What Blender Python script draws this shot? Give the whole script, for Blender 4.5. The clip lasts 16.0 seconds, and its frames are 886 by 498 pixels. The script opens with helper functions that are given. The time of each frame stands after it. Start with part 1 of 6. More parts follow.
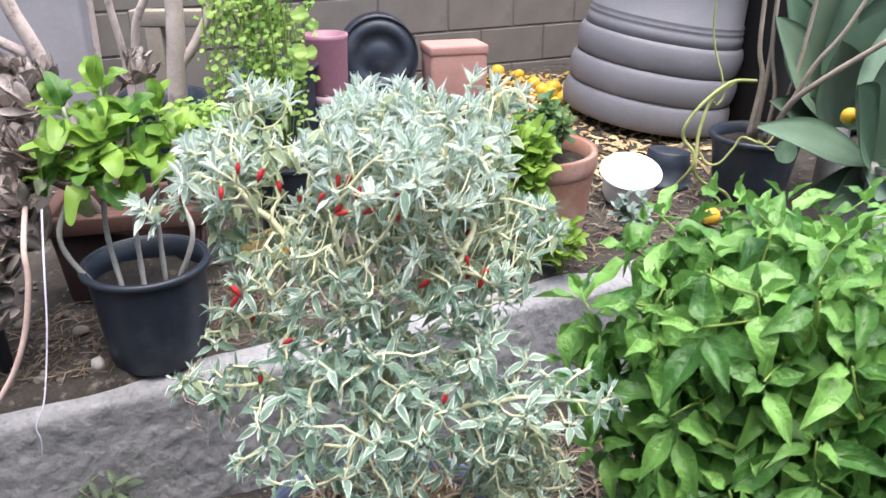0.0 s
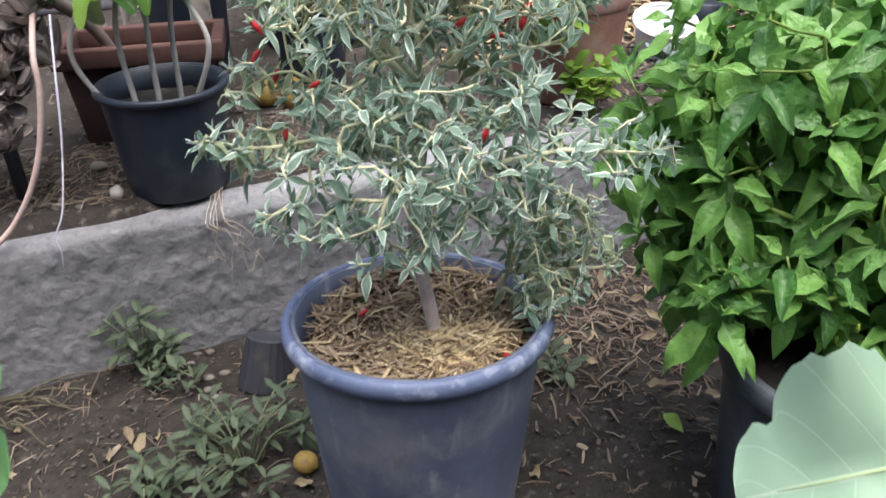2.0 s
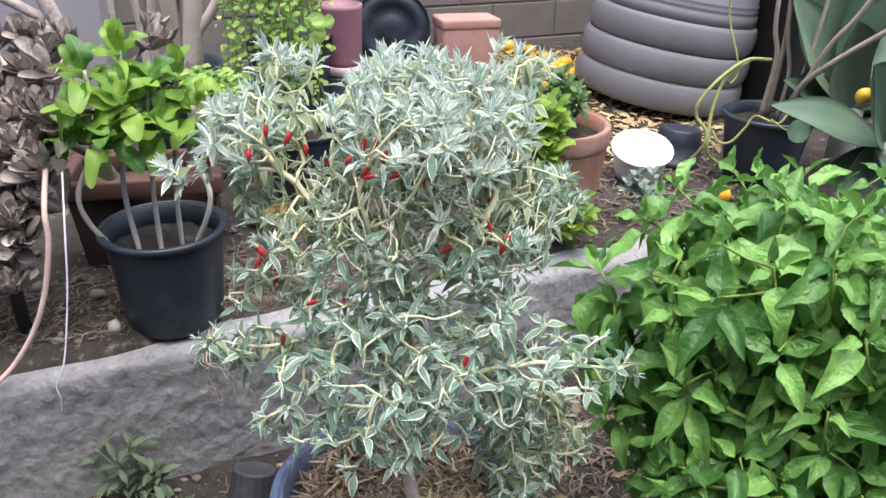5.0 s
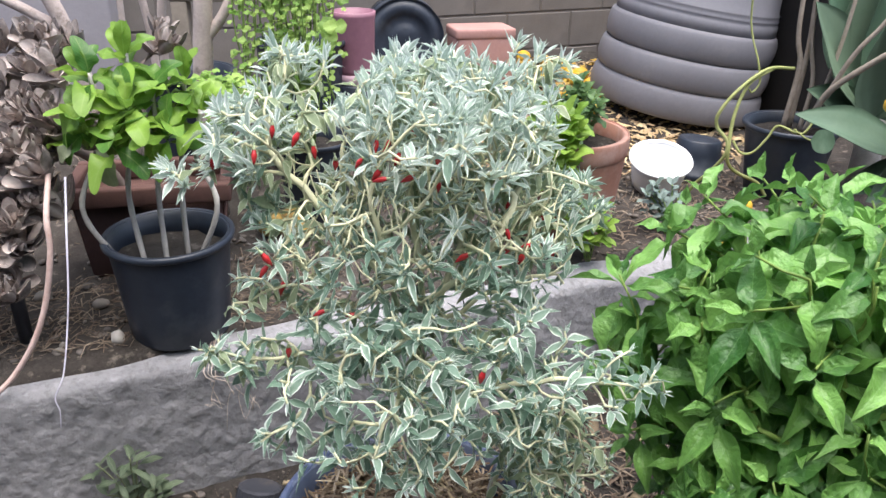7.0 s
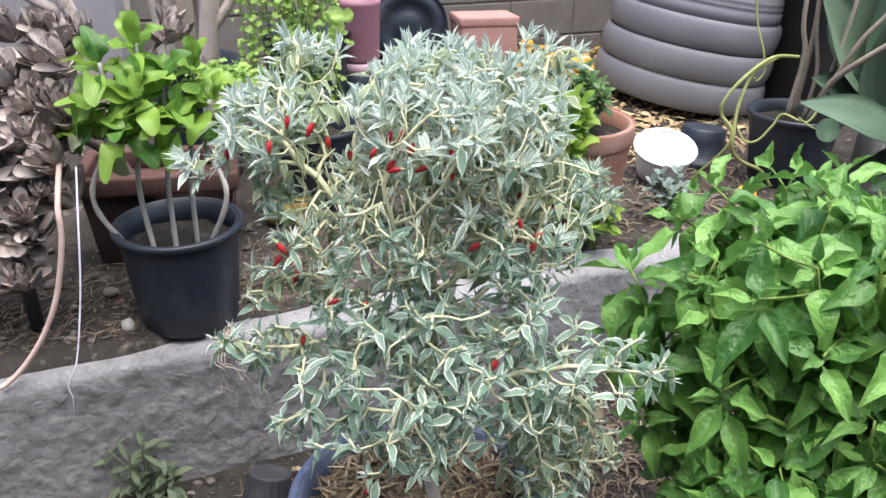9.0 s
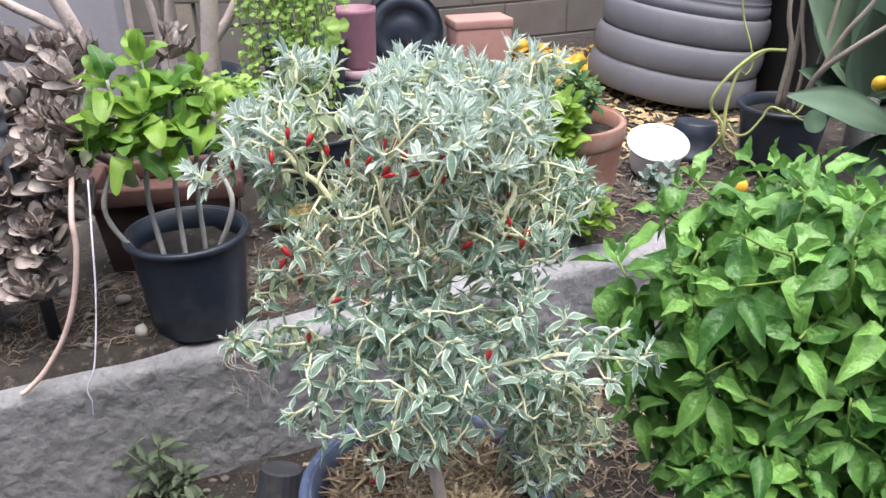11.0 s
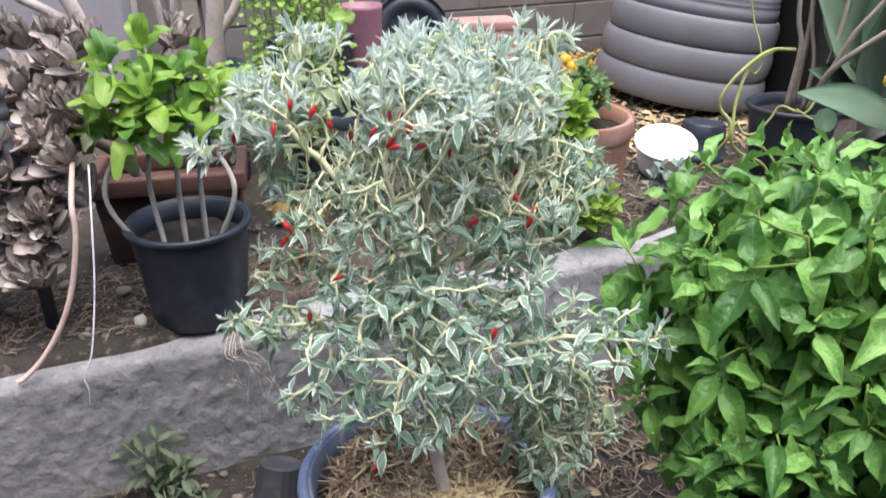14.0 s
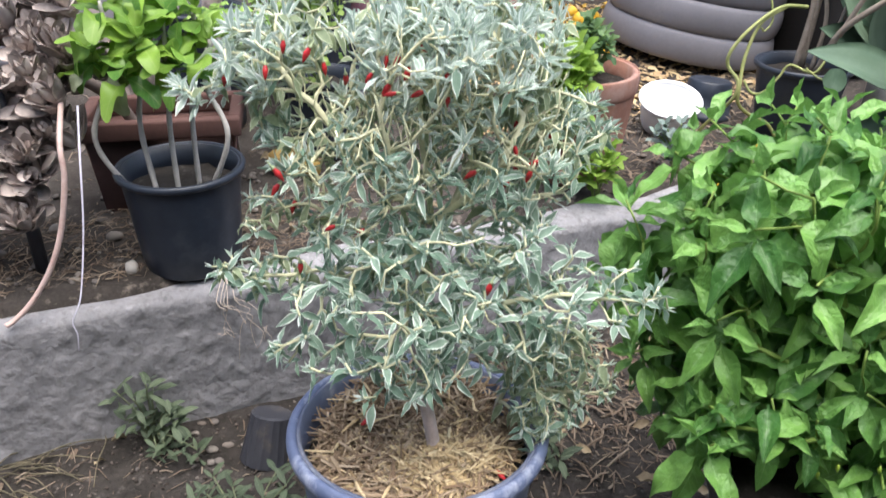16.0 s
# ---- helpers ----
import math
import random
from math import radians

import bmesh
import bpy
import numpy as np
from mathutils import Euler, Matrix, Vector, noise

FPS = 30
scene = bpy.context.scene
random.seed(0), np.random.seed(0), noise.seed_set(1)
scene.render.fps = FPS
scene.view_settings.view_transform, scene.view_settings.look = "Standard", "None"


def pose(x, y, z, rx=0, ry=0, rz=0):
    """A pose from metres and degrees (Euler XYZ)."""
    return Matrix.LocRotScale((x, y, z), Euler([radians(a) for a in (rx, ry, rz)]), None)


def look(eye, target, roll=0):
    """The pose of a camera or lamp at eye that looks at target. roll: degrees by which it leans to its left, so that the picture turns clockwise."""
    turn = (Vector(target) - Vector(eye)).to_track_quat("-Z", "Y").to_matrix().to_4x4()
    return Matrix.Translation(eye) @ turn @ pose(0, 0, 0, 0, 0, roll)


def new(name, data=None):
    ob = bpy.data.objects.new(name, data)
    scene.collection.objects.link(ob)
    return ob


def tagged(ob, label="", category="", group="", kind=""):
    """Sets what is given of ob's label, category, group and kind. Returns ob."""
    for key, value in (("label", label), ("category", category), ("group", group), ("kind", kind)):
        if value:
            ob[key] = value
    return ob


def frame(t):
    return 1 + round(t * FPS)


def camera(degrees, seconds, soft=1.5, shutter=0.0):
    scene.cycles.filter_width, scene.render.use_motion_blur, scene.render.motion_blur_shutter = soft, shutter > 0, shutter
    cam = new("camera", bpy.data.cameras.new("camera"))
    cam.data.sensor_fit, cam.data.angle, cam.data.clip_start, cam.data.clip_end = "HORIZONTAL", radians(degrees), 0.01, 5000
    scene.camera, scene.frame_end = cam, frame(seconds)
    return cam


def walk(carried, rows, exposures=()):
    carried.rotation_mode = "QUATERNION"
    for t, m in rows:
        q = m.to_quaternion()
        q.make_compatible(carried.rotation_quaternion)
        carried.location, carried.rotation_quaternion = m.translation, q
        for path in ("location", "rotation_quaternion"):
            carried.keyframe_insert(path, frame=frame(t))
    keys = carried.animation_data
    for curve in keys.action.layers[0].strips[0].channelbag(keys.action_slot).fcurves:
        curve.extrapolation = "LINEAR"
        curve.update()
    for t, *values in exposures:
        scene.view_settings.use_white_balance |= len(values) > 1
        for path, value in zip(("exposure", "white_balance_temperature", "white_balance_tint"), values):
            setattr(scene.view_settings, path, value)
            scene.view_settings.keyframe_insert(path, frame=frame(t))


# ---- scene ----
cam = camera(59.2, 16.0, shutter=0.5)
METRES, EYE, TILT, LEAN, TURN = 1.3, 1.46, -25.0, 0.0, 0.0
ROWS = [
    (0.0, 0.0, 0.0, 0.0, -0.0, 0.0, 0.0),
    (0.5, -0.0224, 0.011, -0.0451, 0.32, 0.17, 0.24),
    (1.0, -0.0414, 0.0599, -0.0773, 0.55, -2.25, 0.09),
    (1.5, -0.0511, 0.0795, -0.1289, 0.69, -3.69, 0.69),
    (2.0, -0.0229, 0.0547, -0.2011, 1.26, -4.95, 0.61),
    (2.5, -0.0256, 0.0186, -0.1662, 3.33, -5.47, -1.16),
    (3.0, -0.0369, 0.0291, -0.0818, 3.6, -4.9, -0.87),
    (3.5, -0.0582, 0.0823, -0.0451, 1.71, -4.6, -0.56),
    (4.0, -0.0655, 0.0821, -0.0075, 1.16, -4.17, -0.6),
    (4.5, -0.0412, 0.0299, -0.0145, 0.01, -3.38, -1.02),
    (5.0, -0.0232, -0.0128, -0.0137, 0.15, -1.63, -1.13),
    (7.5, -0.0313, 0.0416, -0.0221, 1.05, -0.62, -1.5),
    (8.0, -0.0371, 0.0388, -0.0215, 0.98, -1.22, -1.47),
    (8.5, -0.0407, 0.0311, -0.0207, 1.0, -1.51, -1.62),
    (11.0, -0.0278, -0.0277, -0.0194, 1.34, -1.54, 0.28),
    (11.5, -0.0182, -0.0677, -0.0281, 1.55, -0.26, 0.28),
    (12.0, -0.0193, -0.052, -0.0594, 2.15, -0.23, 0.06),
    (12.5, -0.0345, -0.0362, -0.0473, 2.68, -0.05, -0.05),
    (13.0, -0.0329, -0.0289, -0.0384, 2.75, 0.1, -0.06),
    (13.5, -0.03, -0.019, -0.0541, 2.15, 0.1, -0.08),
    (14.0, -0.0289, -0.0051, -0.061, 1.68, -0.54, -0.22),
    (14.5, -0.0289, 0.0257, -0.1017, 1.47, -3.73, -1.07),
    (15.0, -0.0279, 0.0325, -0.1001, 1.49, -5.42, -1.64),
    (15.5, -0.0249, 0.0283, -0.0882, 1.59, -5.2, -1.58),
    (16.0, -0.0262, 0.019, -0.0629, 1.6, -3.91, -1.74),
]
walk(cam, [(t, pose(0, 0, EYE, TILT, LEAN, TURN) @ pose(METRES * x, METRES * y, METRES * z, 90 + pitch, roll, yaw)) for t, x, y, z, yaw, pitch, roll in ROWS],
     [(0.0, 1.72), (1.0, 1.45), (2.0, 1.34), (3.5, 1.42), (8.0, 1.49), (16.0, 1.49)])

# ---- sky and light: open shade under a bright, even evening sky ----
SUN_TURN, SUN_HEIGHT = 145.0, 80.0
world = bpy.data.worlds.new("sky")
scene.world = world
world.use_nodes = True
_n = world.node_tree.nodes
_sky = _n.new("ShaderNodeTexSky")
_sky.sky_type, _sky.sun_disc = "NISHITA", False
_sky.sun_elevation, _sky.sun_rotation = radians(SUN_HEIGHT), radians(SUN_TURN)
_sky.air_density, _sky.dust_density, _sky.ozone_density = 1.0, 4.0, 0.6
world.node_tree.links.new(_sky.outputs[0], _n["Background"].inputs[0])
_n["Background"].inputs[1].default_value = 0.125
sun = new("sun", bpy.data.lights.new("sun", "SUN"))
sun.data.energy, sun.data.angle, sun.data.color = 2.1, radians(60), (0.97, 0.96, 0.95)
_a, _e = radians(SUN_TURN), radians(SUN_HEIGHT)
sun.matrix_world = look((0, 0, 0), (-math.sin(_a) * math.cos(_e), -math.cos(_a) * math.cos(_e), -math.sin(_e)))

# ---- plan ----
CURB_SLOPE = 0.45                     # the concrete edge and the block wall both run away to the right


def curb_y(x):
    return 1.875 + CURB_SLOPE * x


def wall_y(x):
    return 4.32 + CURB_SLOPE * x


def bed_z(x, y):
    """Height of the raised bed's soil."""
    d = y - curb_y(x)
    rise = max(0.0, min(1.0, (d - 0.55) / 1.3))
    bumps = 0.010 * noise.noise((x * 6, y * 6, 3.0)) + 0.006 * noise.noise((x * 19, y * 19, 1.0))
    lap = 0.055 + 0.05 * max(0.0, min(1.0, (x + 0.85) / 0.35)) + 0.02 * noise.noise((x * 7, 2.0, 5.0))     # soil spills over the concrete
    fall = max(0.0, (lap - d) / 0.03)
    return 0.392 + 0.11 * rise * rise * (3 - 2 * rise) + bumps * min(1.0, max(0.3, d * 8)) - 0.03 * min(3.0, fall * fall)


def ground_z(x, y):
    r = math.hypot(x, y - 1.2)
    fade = max(0.0, min(1.0, 1 - (r - 3) / 3))
    return fade * (0.016 * noise.noise((x * 4, y * 4, 7.0)) + 0.009 * noise.noise((x * 15, y * 15, 5.0)) - 0.005)


# ---- helpers for meshes ----
def mesh_of(name, verts, faces, uvs=None, smooth=True):
    me = bpy.data.meshes.new(name)
    me.from_pydata([tuple(map(float, v)) for v in verts], [], [tuple(map(int, q)) for q in faces])
    if uvs is not None:
        layer = me.uv_layers.new(name="UVMap")
        idx = np.empty(len(me.loops), dtype=np.int32)
        me.loops.foreach_get("vertex_index", idx)
        layer.data.foreach_set("uv", np.asarray(uvs, dtype=np.float32)[idx].ravel())
    if smooth:
        me.polygons.foreach_set("use_smooth", [True] * len(me.polygons))
    me.update()
    return me


def thing(name, at, label, category, group="", kind=""):
    ob = new(name)
    ob.empty_display_size = 0.05
    ob.location = at
    return tagged(ob, label, category, group, kind)


def put(name, me, material, parent=None, label="", at=None, kind=""):
    """One mesh object; at is a matrix in the parent's space."""
    if isinstance(me, bmesh.types.BMesh):
        bm, me = me, bpy.data.meshes.new(name)
        bm.to_mesh(me)
        bm.free()
        me.polygons.foreach_set("use_smooth", [True] * len(me.polygons))
    if not me.materials:
        me.materials.append(material)
    ob = new(name, me)
    if parent is not None:
        ob.parent = parent
    if at is not None:
        ob.matrix_basis = at
    if label or kind:
        tagged(ob, label, kind=kind)
    return ob


def lathe(profile, seg=48, cap_bottom=True, cap_top=False, wobble=0.0, seed=0):
    """Verts and faces of a turned shape; profile: rows of radius and height."""
    rnd = random.Random(seed)
    ph = [rnd.uniform(0, 6.28) for _ in range(3)]
    verts, faces = [], []
    for r, z in profile:
        for k in range(seg):
            a = 2 * math.pi * k / seg
            q = 1 + wobble * (math.sin(2 * a + ph[0]) + 0.5 * math.sin(3 * a + ph[1] + 4 * z))
            verts.append((r * q * math.cos(a), r * q * math.sin(a), z))
    for i in range(len(profile) - 1):
        for k in range(seg):
            k2 = (k + 1) % seg
            faces.append((i * seg + k, i * seg + k2, (i + 1) * seg + k2, (i + 1) * seg + k))
    if cap_bottom:
        faces.append(tuple(reversed(range(seg))))
    if cap_top:
        faces.append(tuple((len(profile) - 1) * seg + k for k in range(seg)))
    return verts, faces


def frame_of(way, up=(0, 0, 1)):
    """Rotation whose Y runs along way and whose Z leans to up."""
    y = Vector(way).normalized()
    x = y.cross(Vector(up))
    if x.length < 1e-4:
        x = y.cross(Vector((1, 0.2, 0.1)))
    x.normalize()
    z = x.cross(y)
    return Matrix((x, y, z)).transposed()


def tube(points, radii, seg=7):
    """Verts and faces of a tapering round rod along points, closed at its ends."""
    verts, faces = [], []
    n = len(points)
    pts = [Vector(p) for p in points]
    for i, p in enumerate(pts):
        way = pts[min(i + 1, n - 1)] - pts[max(i - 1, 0)]
        if way.length < 1e-6:
            way = Vector((0, 0, 1))
        way.normalize()
        ref = Vector((0.31, 0.87, 0.38)) if abs(way.dot(Vector((0.31, 0.87, 0.38)))) < 0.9 else Vector((1, 0, 0))
        a = way.cross(ref).normalized()
        b = way.cross(a)
        for k in range(seg):
            w = 2 * math.pi * k / seg
            verts.append(p + radii[i] * (math.cos(w) * a + math.sin(w) * b))
    for i in range(n - 1):
        for k in range(seg):
            k2 = (k + 1) % seg
            faces.append((i * seg + k, i * seg + k2, (i + 1) * seg + k2, (i + 1) * seg + k))
    faces.append(tuple(reversed(range(seg))))
    faces.append(tuple((n - 1) * seg + k for k in range(seg)))
    return verts, faces


def joined(pieces):
    """Several (verts, faces) as one."""
    verts, faces = [], []
    for v, q in pieces:
        o = len(verts)
        verts += list(v)
        faces += [tuple(i + o for i in one) for one in q]
    return verts, faces


def curve_through(points, steps=6):
    """Smooth line through points (Catmull-Rom)."""
    p = [Vector(q) for q in points]
    p = [2 * p[0] - p[1]] + p + [2 * p[-1] - p[-2]]
    out = []
    for i in range(1, len(p) - 2):
        for s in range(steps):
            t = s / steps
            out.append(0.5 * ((2 * p[i]) + (p[i + 1] - p[i - 1]) * t + (2 * p[i - 1] - 5 * p[i] + 4 * p[i + 1] - p[i + 2]) * t * t
                              + (3 * p[i] - p[i - 1] - 3 * p[i + 1] + p[i + 2]) * t ** 3))
    out.append(p[-2])
    return out


def leaf_shape(name, width, fold=0.3, curl=0.3, n=7, wide_at=0.42, blunt=0.0, wave=0.0, across=2, stalk=0.0, twist=0.0, thick=0.0, seed=0):
    """A leaf one unit long along Y: verts, faces, uvs. wide_at: where it is widest; blunt: 0 pointed, 1 round; fold: V along the midrib;
    curl: how far the tip drops; wave: ripple of the edge."""
    rnd = random.Random(seed)
    ph = rnd.uniform(0, 6.28)
    fall = 1.15 * (1 - blunt) + 0.5 * blunt
    rise = fall * wide_at / (1 - wide_at)
    peak = wide_at ** rise * (1 - wide_at) ** fall
    verts, faces, uvs = [], [], []
    m = 2 * across + 1
    for i in range(n + 1):
        v = math.sin(0.5 * math.pi * i / n) if blunt > 0.4 else i / n
        s = max(0.0, (v - stalk) / (1 - stalk))
        w = s ** rise * (1 - s) ** fall / peak if s > 0 else 0.0
        half = 0.5 * width * w + (0.012 if v < 0.99 else 0.0)
        for j in range(m):
            u = (j - across) / across
            side = math.sin(1.6 * twist * v)
            z = fold * abs(u) * half - curl * v * v + wave * half * abs(u) * math.sin(9 * v + ph + (1.5 if u > 0 else 0)) + side * u * half
            verts.append((u * half, v * (1 - 0.35 * curl * curl * v), z))
            uvs.append((0.5 + 0.5 * u, v))
    for i in range(n):
        for j in range(m - 1):
            a = i * m + j
            faces.append((a, a + 1, a + m + 1, a + m))
    if thick > 0:
        o = len(verts)
        for (x, y, z), uv in list(zip(verts, uvs)):
            u = abs(uv[0] - 0.5) * 2
            verts.append((x, y, z - thick * (1 - u ** 2) * math.sin(math.pi * min(1, uv[1] * 0.92 + 0.06)) - 0.004))
            uvs.append(uv)
        faces += [tuple(reversed([q + o for q in one])) for one in faces[:n * (m - 1)]]
        rim = [i * m for i in range(n + 1)] + [n * m + j for j in range(1, m)] + [i * m + m - 1 for i in range(n - 1, -1, -1)]
        for a, b in zip(rim, rim[1:]):
            faces.append((b, a, a + o, b + o))
    return name, np.array(verts), faces, np.array(uvs)


def foliage(parent, places, shapes, material, singles, name="leaf", rest="foliage", label="", near=None):
    """Leaves at places: rows of position, way, up, size and shape number, in the parent's space. The singles foremost ones (by near) are
    parts of their own on shared meshes; the rest is one joined part."""
    meshes = []
    for nm, v, f, uv in shapes:
        me = mesh_of(nm, v, f, uv)
        me.materials.append(material)
        meshes.append(me)
    order = sorted(range(len(places)), key=near and (lambda i: near(places[i][0])) or (lambda i: places[i][0][1]))
    for i in order[:singles]:
        p, way, up, size, k = places[i]
        put(name, meshes[k], material, parent, label, Matrix.LocRotScale(p, frame_of(way, up).to_quaternion(), (size, size, size)))
    V, F, U, o = [], [], [], 0
    for i in order[singles:]:
        p, way, up, size, k = places[i]
        r = np.array(frame_of(way, up))
        v = shapes[k][1] @ r.T * size + np.array(p)
        V.append(v)
        F += [tuple(q + o for q in one) for one in shapes[k][2]]
        U.append(shapes[k][3])
        o += len(v)
    if V:
        put(rest, mesh_of(rest, np.concatenate(V), F, np.concatenate(U)), material, parent, label, kind="stuff")


def turned(rnd, z_low=-0.2, z_high=0.6):
    a = rnd.uniform(0, 2 * math.pi)
    z = rnd.uniform(z_low, z_high)
    c = math.sqrt(max(0, 1 - z * z))
    return Vector((c * math.cos(a), c * math.sin(a), z))


def grow(root, tips, trunk, balance=0.35, sag=0.12, rnd=None, step=0.04):
    """Branches from a trunk (points) to all tips: each tip joins the nearest place of what has grown, with a cost for long ways round.
    Returns the lines with the share of tips that each point carries."""
    pos, par, way = [Vector(trunk[0])], [-1], [0.0]
    for p in trunk[1:]:
        pos.append(Vector(p)), par.append(len(pos) - 2), way.append(way[-1] + (pos[-1] - pos[-2]).length)
    first = len(pos)
    start = len(trunk) // 2
    lines = []
    for tip in sorted((Vector(t) for t in tips), key=lambda q: (q - pos[first - 1]).length):
        best, cost = None, 1e9
        for i in range(start, len(pos)):
            d = tip - pos[i]
            c = d.length + balance * way[i] + max(0.0, -d.z) * 1.2
            if c < cost:
                best, cost = i, c
        a = pos[best]
        d = tip - a
        n = max(2, int(d.length / step))
        side = Vector((rnd.uniform(-1, 1), rnd.uniform(-1, 1), rnd.uniform(-0.3, 0.6))) * sag * d.length
        line, last = [best], best
        for k in range(1, n + 1):
            s = k / n
            q = a + d * s + side * math.sin(math.pi * s) + (Vector((rnd.uniform(-1, 1), rnd.uniform(-1, 1), rnd.uniform(-1, 1))) * 0.009 if k < n else Vector())
            pos.append(q), par.append(last), way.append(way[last] + (q - pos[last]).length)
            last = len(pos) - 1
            line.append(last)
        lines.append(line)
    load = [0] * len(pos)
    for line in lines:
        i = line[-1]
        while i >= 0:
            load[i] += 1
            i = par[i]
    return pos, lines, load, par


# ---- materials ----
def material(name, rough=0.7, metallic=0.0, spec=0.3):
    m = bpy.data.materials.new(name)
    m.use_nodes = True
    nt = m.node_tree
    b = nt.nodes["Principled BSDF"]
    b.inputs["Roughness"].default_value = rough
    b.inputs["Metallic"].default_value = metallic
    b.inputs["Specular IOR Level"].default_value = spec
    return m, nt, b


def ramp(nt, fac, stops):
    r = nt.nodes.new("ShaderNodeValToRGB")
    while len(r.color_ramp.elements) < len(stops):
        r.color_ramp.elements.new(0.5)
    for e, (p, c) in zip(r.color_ramp.elements, stops):
        e.position, e.color = p, (*c, 1)
    nt.links.new(fac, r.inputs[0])
    return r.outputs[0]


def noise_tex(nt, scale, detail=4, rough=0.6, vec=None, stretch=None):
    t = nt.nodes.new("ShaderNodeTexNoise")
    t.inputs["Scale"].default_value, t.inputs["Detail"].default_value, t.inputs["Roughness"].default_value = scale, detail, rough
    if vec is None:
        vec = nt.nodes.new("ShaderNodeTexCoord").outputs["Object"]
    if stretch:
        mp = nt.nodes.new("ShaderNodeMapping")
        mp.inputs["Scale"].default_value = stretch
        nt.links.new(vec, mp.inputs[0])
        vec = mp.outputs[0]
    nt.links.new(vec, t.inputs["Vector"])
    return t.outputs["Fac"]


def mixed(nt, fac, a, b, kind="MIX"):
    mx = nt.nodes.new("ShaderNodeMix")
    mx.data_type, mx.blend_type = "RGBA", kind
    for s, v in ((mx.inputs[0], fac), (mx.inputs[6], a), (mx.inputs[7], b)):
        if isinstance(v, (int, float)):
            s.default_value = v
        elif isinstance(v, tuple):
            s.default_value = (*v, 1)
        else:
            nt.links.new(v, s)
    return mx.outputs[2]


def maths(nt, op, a, b=0.0, c=0.0):
    n = nt.nodes.new("ShaderNodeMath")
    n.operation = op
    for s, v in zip(n.inputs, (a, b, c)):
        if isinstance(v, (int, float)):
            s.default_value = v
        else:
            nt.links.new(v, s)
    return n.outputs[0]


def bump(nt, b, height, strength=0.4, distance=0.01):
    n = nt.nodes.new("ShaderNodeBump")
    n.inputs["Strength"].default_value, n.inputs["Distance"].default_value = strength, distance
    nt.links.new(height, n.inputs["Height"])
    nt.links.new(n.outputs[0], b.inputs["Normal"])


def surface(name, dark, light, scale=8.0, fine=60.0, rough=0.8, spec=0.25, relief=0.4, depth=0.004, metallic=0.0, stain=None, stain_scale=3.0, stain_at=(0.55, 0.7), grit=0.4):
    """A solid surface: two tones at a coarse and a fine scale, optional stains, fine relief, uneven gloss."""
    m, nt, b = material(name, rough, metallic, spec)
    big, small = noise_tex(nt, scale, 5), noise_tex(nt, fine, 6, 0.7)
    f = maths(nt, "ADD", maths(nt, "MULTIPLY", big, 1 - grit), maths(nt, "MULTIPLY", small, grit))
    col = ramp(nt, f, [(0.32, dark), (0.68, light)])
    if stain:
        s = ramp(nt, noise_tex(nt, stain_scale, 6, 0.65), [(stain_at[0], (0, 0, 0)), (stain_at[1], (1, 1, 1))])
        col = mixed(nt, s, col, stain)
    nt.links.new(col, b.inputs["Base Color"])
    nt.links.new(maths(nt, "MULTIPLY_ADD", small, 0.25, rough - 0.12), b.inputs["Roughness"])
    bump(nt, b, f, relief, depth)
    return m


